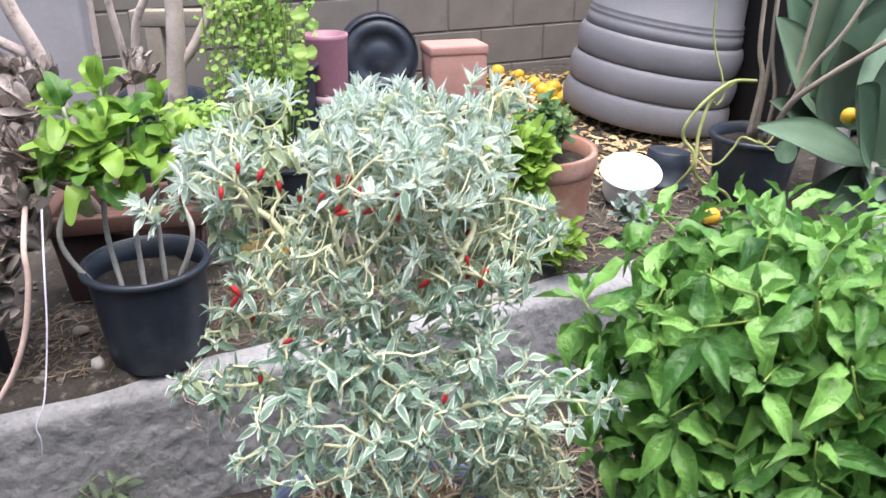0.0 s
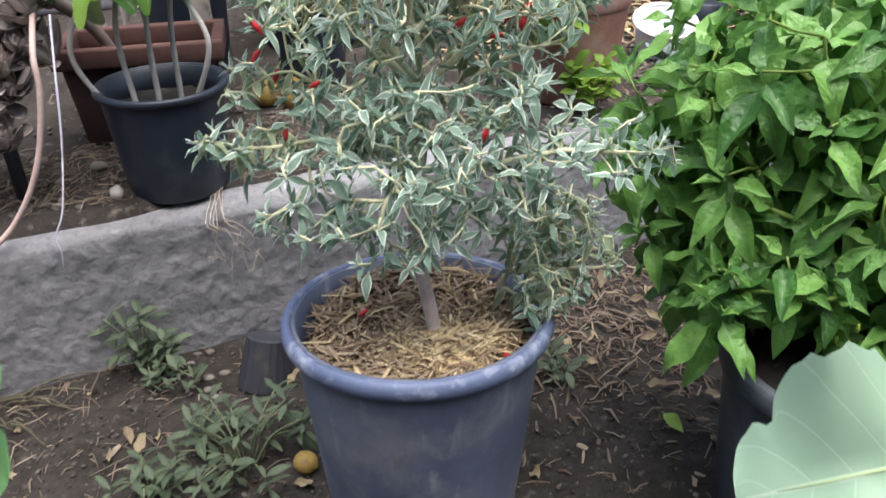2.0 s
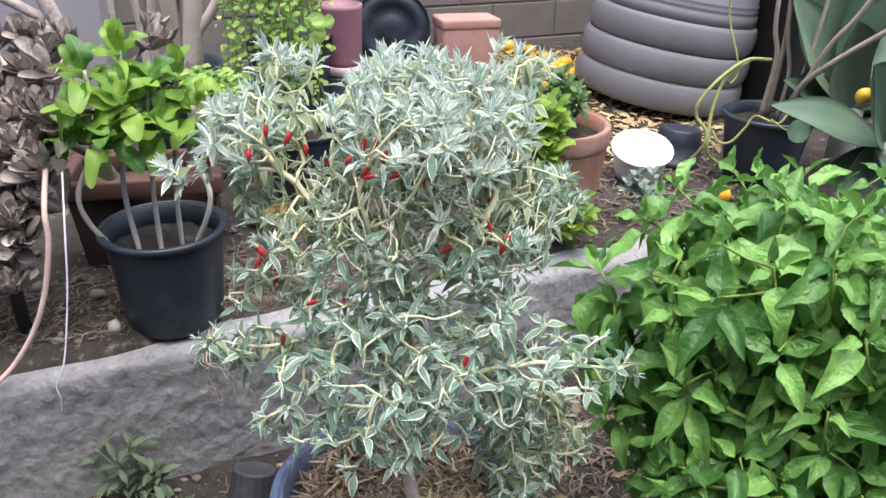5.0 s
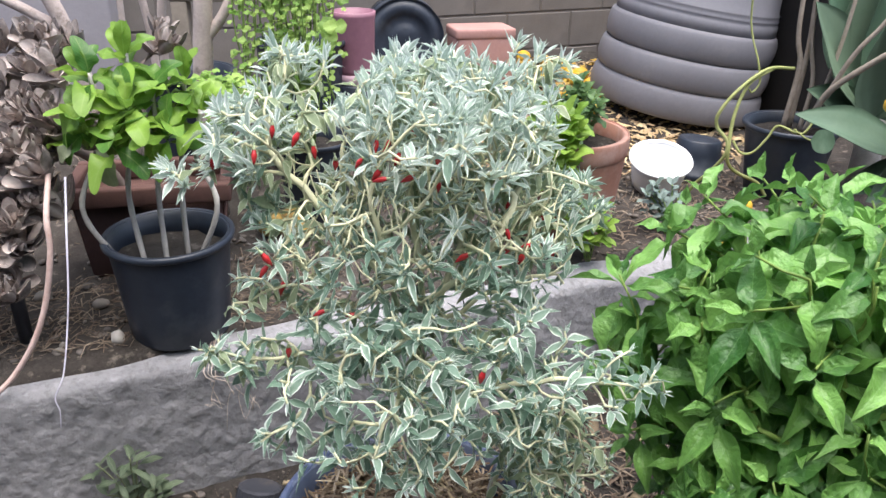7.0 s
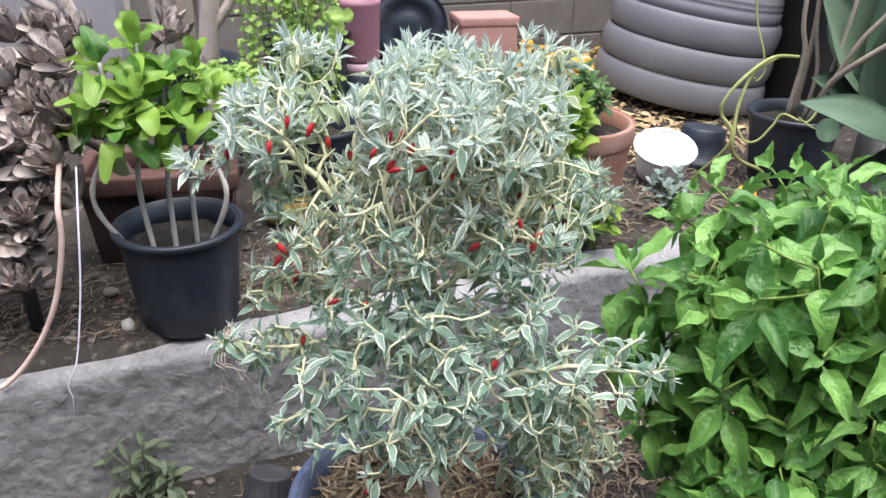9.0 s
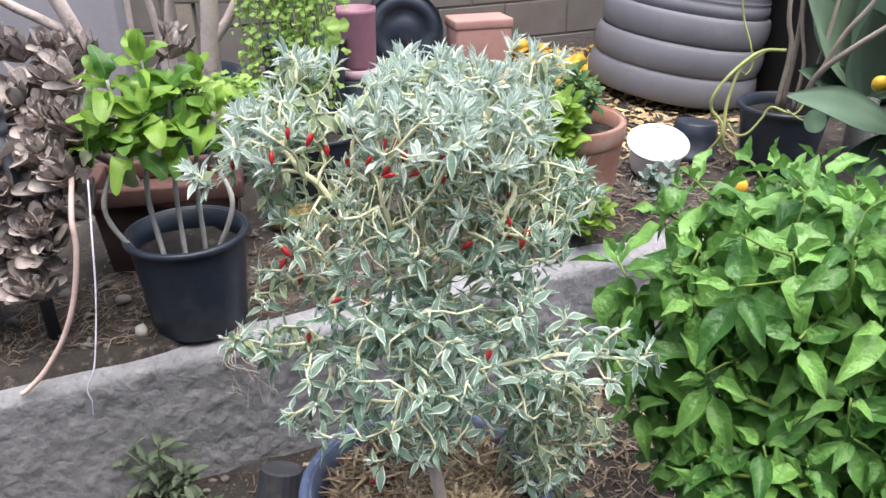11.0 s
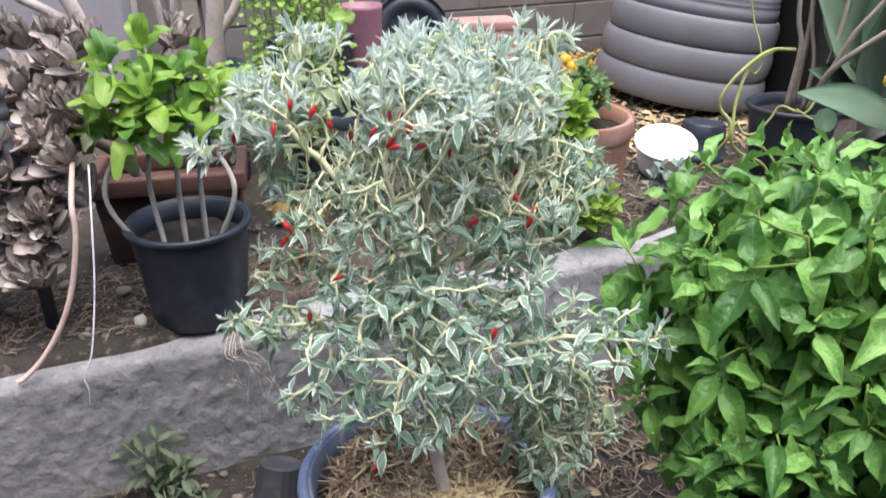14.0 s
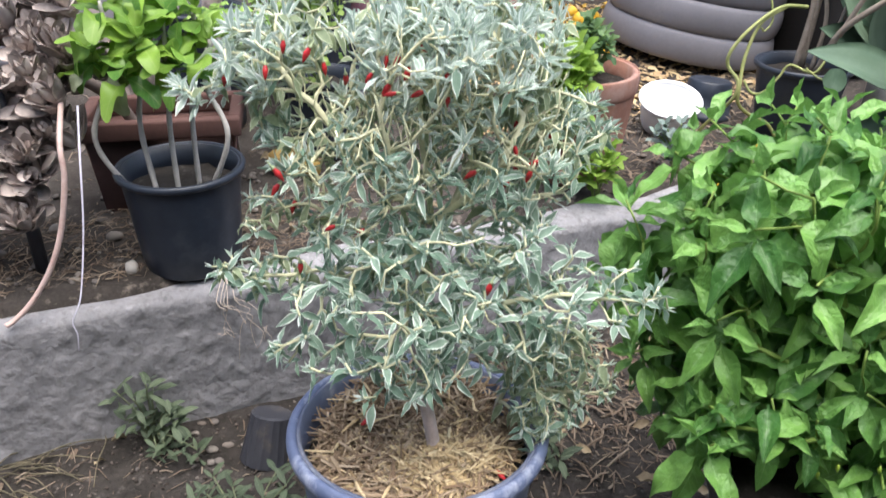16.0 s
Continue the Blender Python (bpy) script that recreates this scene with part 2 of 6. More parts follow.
def leafy(name, deep, pale, rib, edge=None, edge_at=0.7, rough=0.42, spec=0.4, thin=0.35, vary=0.5, blotch=0.0, ribs=9.0, veins=0.35, relief=0.5, spots=None, slim=0.14, border=0.1, quilt=0.6):
    """A leaf: tone by leaf (random), midrib and side ribs, optional pale border, light passing through."""
    m, nt, b = material(name, rough, 0, spec)
    uv = nt.nodes.new("ShaderNodeUVMap").outputs[0]
    sp = nt.nodes.new("ShaderNodeSeparateXYZ")
    nt.links.new(uv, sp.inputs[0])
    u = maths(nt, "MULTIPLY", maths(nt, "ABSOLUTE", maths(nt, "SUBTRACT", sp.outputs[0], 0.5)), 2.0)
    rnd = maths(nt, "FRACT", maths(nt, "ADD", nt.nodes.new("ShaderNodeObjectInfo").outputs["Random"], nt.nodes.new("ShaderNodeNewGeometry").outputs["Random Per Island"]))
    shift = nt.nodes.new("ShaderNodeVectorMath")
    shift.operation = "MULTIPLY_ADD"
    spread = nt.nodes.new("ShaderNodeCombineXYZ")
    for k in range(3):
        nt.links.new(rnd, spread.inputs[k])
    nt.links.new(spread.outputs[0], shift.inputs[0])
    shift.inputs[1].default_value = (37.0, 53.0, 71.0)
    slender = nt.nodes.new("ShaderNodeVectorMath")
    slender.operation = "MULTIPLY"
    slender.inputs[1].default_value = (0.4, 1.0, 1.0)
    nt.links.new(uv, slender.inputs[0])
    nt.links.new(slender.outputs[0], shift.inputs[2])
    on_leaf = shift.outputs[0]
    grain = noise_tex(nt, 7.0, 5, 0.6, on_leaf)
    pucker = noise_tex(nt, 11.0, 2, 0.5, on_leaf)
    tone = maths(nt, "ADD", maths(nt, "MULTIPLY", rnd, vary), maths(nt, "MULTIPLY", grain, 1 - vary))
    col = ramp(nt, tone, [(0.2, deep), (0.75, pale)])
    side = maths(nt, "FRACT", maths(nt, "MULTIPLY", maths(nt, "SUBTRACT", sp.outputs[1], maths(nt, "MULTIPLY", u, 0.22)), ribs))
    side = maths(nt, "LESS_THAN", side, slim)
    mid = maths(nt, "LESS_THAN", u, slim * 0.5)
    vein = maths(nt, "MAXIMUM", mid, maths(nt, "MULTIPLY", side, 0.5))
    col = mixed(nt, maths(nt, "MULTIPLY", vein, veins), col, rib)
    if edge:
        at = maths(nt, "ADD", u, maths(nt, "MULTIPLY", maths(nt, "SUBTRACT", noise_tex(nt, 3.5, 3, 0.6, on_leaf), 0.5), 0.55))
        at = maths(nt, "ADD", at, maths(nt, "MULTIPLY", maths(nt, "SUBTRACT", rnd, 0.5), blotch))
        e = ramp(nt, at, [(edge_at - border, (0, 0, 0)), (edge_at + border, (1, 1, 1))])
        col = mixed(nt, e, col, edge)
    if spots:
        s = ramp(nt, noise_tex(nt, 9.0, 5, 0.7, on_leaf), [(0.62, (0, 0, 0)), (0.72, (1, 1, 1))])
        col = mixed(nt, maths(nt, "MULTIPLY", s, 0.7), col, spots)
    nt.links.new(col, b.inputs["Base Color"])
    bump(nt, b, maths(nt, "SUBTRACT", maths(nt, "ADD", maths(nt, "MULTIPLY", grain, 0.4), maths(nt, "MULTIPLY", pucker, quilt)), vein), relief, 0.0015)
    if thin > 0:
        tr = nt.nodes.new("ShaderNodeBsdfTranslucent")
        nt.links.new(mixed(nt, 0.5, col, pale, "MIX"), tr.inputs[0])
        mx = nt.nodes.new("ShaderNodeMixShader")
        mx.inputs[0].default_value = thin
        nt.links.new(b.outputs[0], mx.inputs[1])
        nt.links.new(tr.outputs[0], mx.inputs[2])
        nt.links.new(mx.outputs[0], nt.nodes["Material Output"].inputs[0])
    return m


def speckle(name, colours, rough=0.9, relief=0.3, thin=0.0, spec=0.15):
    """Loose pieces (chips, straw, pebbles): one tone a piece."""
    m, nt, b = material(name, rough, 0, spec)
    rnd = maths(nt, "FRACT", maths(nt, "ADD", nt.nodes.new("ShaderNodeObjectInfo").outputs["Random"], nt.nodes.new("ShaderNodeNewGeometry").outputs["Random Per Island"]))
    col = ramp(nt, rnd, [(i / max(1, len(colours) - 1), c) for i, c in enumerate(colours)])
    g = noise_tex(nt, 90.0, 4)
    col = mixed(nt, maths(nt, "MULTIPLY", g, 0.5), col, tuple(c * 0.55 for c in colours[0]))
    nt.links.new(col, b.inputs["Base Color"])
    bump(nt, b, g, relief, 0.002)
    return m


soil_mat = surface("dark_soil", (0.018, 0.016, 0.014), (0.059, 0.052, 0.047), 11, 70, 0.95, 0.1, 1.0, 0.02, stain=(0.13, 0.116, 0.105), stain_scale=34, stain_at=(0.58, 0.74))
bed_mat = surface("bed_soil", (0.026, 0.0225, 0.020), (0.086, 0.075, 0.067), 8, 110, 0.95, 0.1, 1.0, 0.016, stain=(0.20, 0.17, 0.145), stain_scale=26, stain_at=(0.58, 0.7))
def cast_concrete():
    """Old rough concrete: pale sand, pebbles of aggregate, pits, broad grey weathering."""
    m, nt, b = material("weathered_concrete", 0.93, 0, 0.12)
    broad, mid, grit = noise_tex(nt, 4.5, 6, 0.65), noise_tex(nt, 26, 5, 0.65), noise_tex(nt, 60, 6, 0.7)
    col = ramp(nt, maths(nt, "ADD", maths(nt, "MULTIPLY", broad, 0.55), maths(nt, "MULTIPLY", mid, 0.45)), [(0.34, (0.185, 0.183, 0.192)), (0.68, (0.295, 0.290, 0.303))])
    vo = nt.nodes.new("ShaderNodeTexVoronoi")
    vo.inputs["Scale"].default_value = 58
    warp = nt.nodes.new("ShaderNodeTexNoise")
    warp.inputs["Scale"].default_value, warp.inputs["Detail"].default_value = 38.0, 3.0
    where = nt.nodes.new("ShaderNodeTexCoord").outputs["Object"]
    nt.links.new(where, warp.inputs["Vector"])
    bent = nt.nodes.new("ShaderNodeVectorMath")
    bent.operation = "MULTIPLY_ADD"
    bent.inputs[1].default_value = (0.035, 0.035, 0.035)
    nt.links.new(warp.outputs["Color"], bent.inputs[0])
    nt.links.new(where, bent.inputs[2])
    nt.links.new(bent.outputs[0], vo.inputs["Vector"])
    stone = ramp(nt, vo.outputs["Distance"], [(0.18, (1, 1, 1)), (0.42, (0, 0, 0))])
    grey = nt.nodes.new("ShaderNodeRGBToBW")
    nt.links.new(vo.outputs["Color"], grey.inputs[0])
    col = mixed(nt, maths(nt, "MULTIPLY", stone, 0.35), col, grey.outputs[0], "SOFT_LIGHT")
    pit = ramp(nt, grit, [(0.38, (1, 1, 1)), (0.47, (0, 0, 0))])
    col = mixed(nt, maths(nt, "MULTIPLY", pit, 0.35), col, (0.10, 0.097, 0.097))
    spot = ramp(nt, mid, [(0.36, (1, 1, 1)), (0.45, (0, 0, 0))])
    col = mixed(nt, maths(nt, "MULTIPLY", spot, 0.3), col, (0.13, 0.126, 0.126))
    nt.links.new(col, b.inputs["Base Color"])
    bump(nt, b, maths(nt, "ADD", maths(nt, "MULTIPLY", mid, 0.7), maths(nt, "SUBTRACT", grit, maths(nt, "MULTIPLY", vo.outputs["Distance"], 0.5))), 0.55, 0.007)
    return m


concrete_mat = cast_concrete()
stucco_mat = surface("cream_stucco", (0.30, 0.28, 0.25), (0.40, 0.37, 0.33), 3, 90, 0.9, 0.1)
block_mat = surface("wall_block", (0.150, 0.134, 0.122), (0.222, 0.199, 0.181), 5, 130, 0.9, 0.15, 0.5, 0.003, stain=(0.15, 0.135, 0.125), stain_scale=2.2)
mortar_mat = surface("mortar", (0.135, 0.12, 0.11), (0.185, 0.165, 0.15), 12, 120, 0.95, 0.1)
def scuffed_blue():
    """Faded blue plastic: upright scratches, chalky scuffs, splashed soil."""
    m, nt, b = material("blue_plastic", 0.45, 0, 0.4)
    tone, fine = noise_tex(nt, 5, 5), noise_tex(nt, 60, 5)
    col = ramp(nt, tone, [(0.35, (0.062, 0.076, 0.120)), (0.65, (0.112, 0.130, 0.190))])
    scratch = ramp(nt, noise_tex(nt, 30, 4, 0.6, stretch=(1.0, 1.0, 0.10)), [(0.58, (0, 0, 0)), (0.72, (1, 1, 1))])
    patch = ramp(nt, noise_tex(nt, 6, 6, 0.7), [(0.46, (0, 0, 0)), (0.66, (1, 1, 1))])
    col = mixed(nt, maths(nt, "MULTIPLY", maths(nt, "MULTIPLY", scratch, patch), 0.8), col, (0.34, 0.35, 0.39))
    col = mixed(nt, maths(nt, "MULTIPLY", patch, 0.5), col, (0.23, 0.23, 0.245))
    dirt = ramp(nt, noise_tex(nt, 13, 6, 0.7), [(0.60, (0, 0, 0)), (0.70, (1, 1, 1))])
    col = mixed(nt, maths(nt, "MULTIPLY", dirt, 0.45), col, (0.10, 0.085, 0.075))
    nt.links.new(col, b.inputs["Base Color"])
    nt.links.new(maths(nt, "MULTIPLY_ADD", tone, 0.3, 0.3), b.inputs["Roughness"])
    bump(nt, b, maths(nt, "ADD", fine, scratch), 0.15, 0.002)
    return m


blue_mat = scuffed_blue()
worn_blue_mat = surface("worn_blue_plastic", (0.075, 0.098, 0.175), (0.125, 0.155, 0.25), 9, 70, 0.5, 0.35, 0.5, 0.003, stain=(0.33, 0.36, 0.45), stain_scale=16, stain_at=(0.52, 0.68))
black_mat = surface("black_plastic", (0.013, 0.018, 0.029), (0.028, 0.036, 0.052), 7, 60, 0.42, 0.4, 0.15, 0.002, stain=(0.075, 0.08, 0.09), stain_scale=6, stain_at=(0.52, 0.85))
slate_mat = surface("slate_plastic", (0.034, 0.042, 0.054), (0.070, 0.082, 0.10), 7, 60, 0.45, 0.4, 0.15, 0.002, stain=(0.16, 0.165, 0.175), stain_scale=5, stain_at=(0.52, 0.85))
bin_black_mat = surface("matt_black_plastic", (0.014, 0.013, 0.013), (0.028, 0.026, 0.025), 4, 50, 0.7, 0.2, 0.15, 0.002)
grey_mat = surface("grey_resin", (0.15, 0.147, 0.165), (0.205, 0.20, 0.22), 4, 70, 0.6, 0.35, 0.15, 0.002, stain=(0.28, 0.27, 0.27), stain_scale=5, stain_at=(0.62, 0.85))
terra_mat = surface("terracotta", (0.21, 0.105, 0.08), (0.34, 0.175, 0.13), 6, 60, 0.85, 0.2, 0.3, 0.003, stain=(0.40, 0.31, 0.28), stain_scale=7, stain_at=(0.45, 0.8))
trough_mat = surface("brown_clay", (0.085, 0.047, 0.041), (0.15, 0.080, 0.068), 6, 60, 0.8, 0.2, 0.3, 0.003)
mauve_mat = surface("mauve_glaze", (0.22, 0.10, 0.14), (0.32, 0.155, 0.20), 5, 50, 0.5, 0.4, 0.1, 0.002)
mauve_pale_mat = surface("pale_mauve", (0.48, 0.32, 0.38), (0.60, 0.42, 0.48), 6, 50, 0.5, 0.4, 0.1, 0.002)
pink_mat = surface("pink_clay", (0.34, 0.19, 0.17), (0.45, 0.27, 0.245), 5, 70, 0.9, 0.15, 0.3, 0.003)
white_mat = surface("white_enamel", (0.72, 0.72, 0.73), (0.84, 0.84, 0.85), 5, 50, 0.4, 0.45, 0.08, 0.001)
bin_mat = surface("lavender_grey_plastic", (0.27, 0.255, 0.275), (0.36, 0.34, 0.365), 3, 60, 0.55, 0.35, 0.1, 0.002)
wood_mat = surface("weathered_board", (0.19, 0.16, 0.13), (0.31, 0.27, 0.225), 6, 90, 0.85, 0.2, 0.4, 0.003)
bark_mat = surface("pale_bark", (0.36, 0.30, 0.275), (0.60, 0.51, 0.475), 14, 120, 0.85, 0.15, 0.6, 0.004, stain=(0.22, 0.18, 0.16), stain_scale=18)
twig_mat = surface("brown_twig", (0.22, 0.18, 0.145), (0.42, 0.355, 0.295), 14, 120, 0.85, 0.15, 0.5, 0.003)
rootlet_mat = surface("pale_rootlet", (0.36, 0.30, 0.25), (0.55, 0.47, 0.40), 14, 120, 0.85, 0.15)
calyx_mat = surface("grey_green_calyx", (0.24, 0.30, 0.17), (0.40, 0.46, 0.28), 30, 140, 0.7, 0.2)
stem_mat = surface("downy_stem", (0.47, 0.46, 0.29), (0.72, 0.71, 0.50), 18, 140, 0.75, 0.2, 0.3, 0.002)
weed_stem_mat = surface("weed_stem", (0.09, 0.11, 0.06), (0.17, 0.19, 0.11), 18, 140, 0.7, 0.2, 0.3, 0.002)
green_stem_mat = surface("green_stem", (0.10, 0.17, 0.03), (0.20, 0.29, 0.07), 18, 140, 0.6, 0.3, 0.3, 0.002)
scar_stem_mat = surface("scarred_stem", (0.28, 0.265, 0.25), (0.52, 0.495, 0.455), 20, 150, 0.8, 0.2, 0.5, 0.003)
vine_stem_mat = surface("vine_stem", (0.20, 0.23, 0.07), (0.34, 0.36, 0.15), 16, 120, 0.6, 0.3, 0.2, 0.002)
fruit_mat = surface("red_pepper", (0.30, 0.014, 0.018), (0.46, 0.028, 0.032), 20, 90, 0.25, 0.5, 0.1, 0.001)
green_fruit_mat = surface("green_pepper", (0.16, 0.28, 0.03), (0.30, 0.40, 0.06), 20, 90, 0.3, 0.5, 0.1, 0.001)
lemon_mat = surface("lemon_peel", (0.55, 0.30, 0.02), (0.70, 0.45, 0.045), 14, 160, 0.45, 0.4, 0.4, 0.002)
tube_mat = surface("pink_tube", (0.42, 0.28, 0.245), (0.62, 0.49, 0.45), 25, 120, 0.5, 0.35, 0.2, 0.002, stain=(0.30, 0.15, 0.11), stain_scale=30)
wire_mat = surface("white_wire", (0.38, 0.36, 0.44), (0.56, 0.54, 0.62), 20, 100, 0.5, 0.35, 0.1, 0.001, stain=(0.2, 0.17, 0.2), stain_scale=22)
pipe_mat = surface("grey_pipe", (0.045, 0.048, 0.058), (0.080, 0.083, 0.098), 10, 80, 0.5, 0.35, 0.1, 0.001)
straw_mat = speckle("straw", [(0.60, 0.47, 0.27), (0.42, 0.30, 0.16), (0.76, 0.63, 0.40), (0.26, 0.17, 0.09), (0.66, 0.53, 0.32)])
old_straw_mat = speckle("old_straw", [(0.28, 0.20, 0.13), (0.13, 0.085, 0.055), (0.44, 0.34, 0.23), (0.17, 0.11, 0.07), (0.52, 0.42, 0.30)])
litter_mat = speckle("dry_litter", [(0.20, 0.15, 0.11), (0.10, 0.075, 0.06), (0.36, 0.295, 0.225), (0.14, 0.10, 0.075), (0.24, 0.19, 0.14)])
chip_mat = speckle("bark_chip", [(0.52, 0.37, 0.20), (0.34, 0.23, 0.13), (0.66, 0.52, 0.32), (0.24, 0.16, 0.10), (0.70, 0.55, 0.30)])
pebble_mat = speckle("pebble", [(0.17, 0.15, 0.135), (0.10, 0.09, 0.085), (0.25, 0.225, 0.20), (0.14, 0.115, 0.10)])
pale_stone_mat = surface("pale_stone", (0.30, 0.28, 0.26), (0.44, 0.42, 0.39), 20, 120, 0.85, 0.2)
dry_grass_mat = surface("dry_grass", (0.075, 0.066, 0.045), (0.16, 0.14, 0.095), 20, 120, 0.85, 0.15)
yellow_mat = speckle("yellow_leaf", [(0.52, 0.33, 0.06), (0.40, 0.26, 0.07), (0.64, 0.44, 0.09), (0.30, 0.20, 0.07)], 0.7)

# mature leaf; its tone is also darkened for the shade of the lower tiers
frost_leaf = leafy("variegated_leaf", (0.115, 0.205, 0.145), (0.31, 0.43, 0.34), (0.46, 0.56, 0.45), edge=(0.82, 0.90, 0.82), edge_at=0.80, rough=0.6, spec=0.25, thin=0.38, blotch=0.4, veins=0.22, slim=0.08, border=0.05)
# whitish young growth, coloured paler still for the brighter light on top
lit_young_leaf = leafy("downy_lit_young_leaf", (0.25, 0.35, 0.285), (0.53, 0.63, 0.55), (0.62, 0.70, 0.60), edge=(0.90, 0.95, 0.90), edge_at=0.68, rough=0.65, spec=0.2, thin=0.42, blotch=0.5, veins=0.3, slim=0.09, border=0.05)
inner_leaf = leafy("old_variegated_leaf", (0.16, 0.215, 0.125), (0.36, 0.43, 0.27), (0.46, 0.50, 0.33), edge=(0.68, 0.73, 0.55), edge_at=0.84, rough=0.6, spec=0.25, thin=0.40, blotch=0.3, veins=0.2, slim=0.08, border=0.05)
pepper_leaf = leafy("pepper_leaf", (0.054, 0.158, 0.036), (0.205, 0.415, 0.095), (0.31, 0.53, 0.20), rough=0.36, spec=0.5, thin=0.30, veins=0.35, relief=1.0, ribs=6.0, slim=0.07, vary=0.65, quilt=3.0)
bright_leaf = leafy("soft_green_leaf", (0.048, 0.15, 0.026), (0.24, 0.40, 0.060), (0.35, 0.48, 0.14), rough=0.4, spec=0.4, thin=0.4, vary=0.7)
creeper_leaf = leafy("creeper_leaf", (0.14, 0.28, 0.05), (0.38, 0.54, 0.14), (0.42, 0.55, 0.18), rough=0.5, thin=0.4, vary=0.7)
mint_leaf = leafy("mint_leaf", (0.05, 0.115, 0.04), (0.125, 0.215, 0.08), (0.2, 0.34, 0.12), rough=0.5, thin=0.3)
lime_leaf = leafy("lime_leaf", (0.13, 0.26, 0.03), (0.30, 0.45, 0.08), (0.36, 0.5, 0.15), rough=0.45, thin=0.4)
crumb_mat = speckle("soil_crumb", [(0.07, 0.057, 0.05), (0.045, 0.037, 0.032), (0.10, 0.083, 0.072), (0.15, 0.125, 0.11)])
weed_leaf = leafy("weed_leaf", (0.042, 0.064, 0.037), (0.105, 0.14, 0.082), (0.25, 0.3, 0.18), rough=0.6, thin=0.25)
wilted_leaf = leafy("wilted_leaf", (0.17, 0.20, 0.11), (0.32, 0.35, 0.22), (0.35, 0.38, 0.24), rough=0.6, thin=0.25)
ghost_stalk = surface("succulent_stalk", (0.13, 0.10, 0.09), (0.26, 0.21, 0.18), 20, 150, 0.85, 0.15, 0.5, 0.003)
sunk_mat = surface("grey_plastic", (0.022, 0.023, 0.029), (0.045, 0.046, 0.055), 8, 80, 0.6, 0.3, 0.3, 0.002, stain=(0.075, 0.064, 0.055), stain_scale=14)
# lemon peel dulled and browned to put shade into its colour
shaded_lemon_mat = surface("shaded_lemon", (0.22, 0.14, 0.04), (0.33, 0.225, 0.06), 14, 120, 0.6, 0.25, 0.4, 0.003, stain=(0.16, 0.10, 0.05), stain_scale=12)
ghost_leaf = leafy("ghost_succulent_leaf", (0.15, 0.128, 0.122), (0.52, 0.45, 0.415), (0.32, 0.27, 0.24), edge=(0.48, 0.39, 0.35), edge_at=0.9, rough=0.6, spec=0.25, thin=0.0, veins=0.0, relief=0.2)
agave_leaf = leafy("agave_leaf", (0.048, 0.098, 0.060), (0.125, 0.185, 0.125), (0.2, 0.3, 0.2), rough=0.5, spec=0.3, thin=0.05, veins=0.0, relief=0.15)
blue_leaf = leafy("blue_succulent_leaf", (0.10, 0.145, 0.13), (0.23, 0.29, 0.265), (0.2, 0.3, 0.2), rough=0.6, spec=0.25, thin=0.05, veins=0.0, relief=0.15)
cabbage_leaf = leafy("pale_cabbage_leaf", (0.205, 0.355, 0.235), (0.31, 0.46, 0.325), (0.58, 0.69, 0.56), rough=0.45, thin=0.3, veins=0.6, ribs=7.0, relief=0.6, slim=0.05)
broad_leaf = leafy("broad_green_leaf", (0.11, 0.29, 0.10), (0.21, 0.42, 0.16), (0.34, 0.52, 0.26), rough=0.42, thin=0.3, veins=0.5, ribs=7.0, relief=0.6, slim=0.05)
dry_leaf = leafy("dry_leaf", (0.16, 0.12, 0.08), (0.36, 0.29, 0.18), (0.3, 0.24, 0.16), rough=0.8, thin=0.2)

# ---- ground, raised bed, concrete edge, block wall ----
def sheet(xs, ys, height):
    v = [(x, y, height(x, y)) for y in ys for x in xs]
    n = len(xs)
    f = [(j * n + i, j * n + i + 1, (j + 1) * n + i + 1, (j + 1) * n + i) for j in range(len(ys) - 1) for i in range(n - 1)]
    return v, f


_far = [-400, -120, -40, -15, -8, -5]
_xs = _far + [-3.4 + 0.035 * i for i in range(180)] + [5, 8, 15, 40, 120, 400]
_ys = _far + [-1.5 + 0.1 * i for i in range(15)] + [0.0 + 0.035 * i for i in range(75)] + [4, 8, 15, 40, 120, 400]
tagged(put("ground", mesh_of("ground", *sheet(_xs, _ys, ground_z)), soil_mat), "dark bare soil strewn with dry leaves and pebbles", "ground", kind="structure")

# raised bed: soil behind the concrete edge, laid out along the edge
_v, _f = [], []
_nu, _nw = 220, 90
for j in range(_nw):
    for i in range(_nu):
        x = -3.4 + 6.6 * i / (_nu - 1)
        y = curb_y(x) + 0.012 + 2.57 * (j / (_nw - 1)) ** 1.5
        _v.append((x, y, bed_z(x, y)))
_f = [(j * _nu + i, j * _nu + i + 1, (j + 1) * _nu + i + 1, (j + 1) * _nu + i) for j in range(_nw - 1) for i in range(_nu - 1)]
tagged(put("bed_soil", mesh_of("bed_soil", _v, _f), bed_mat), "raised bed of brown soil behind a concrete edge", "soil", kind="structure")

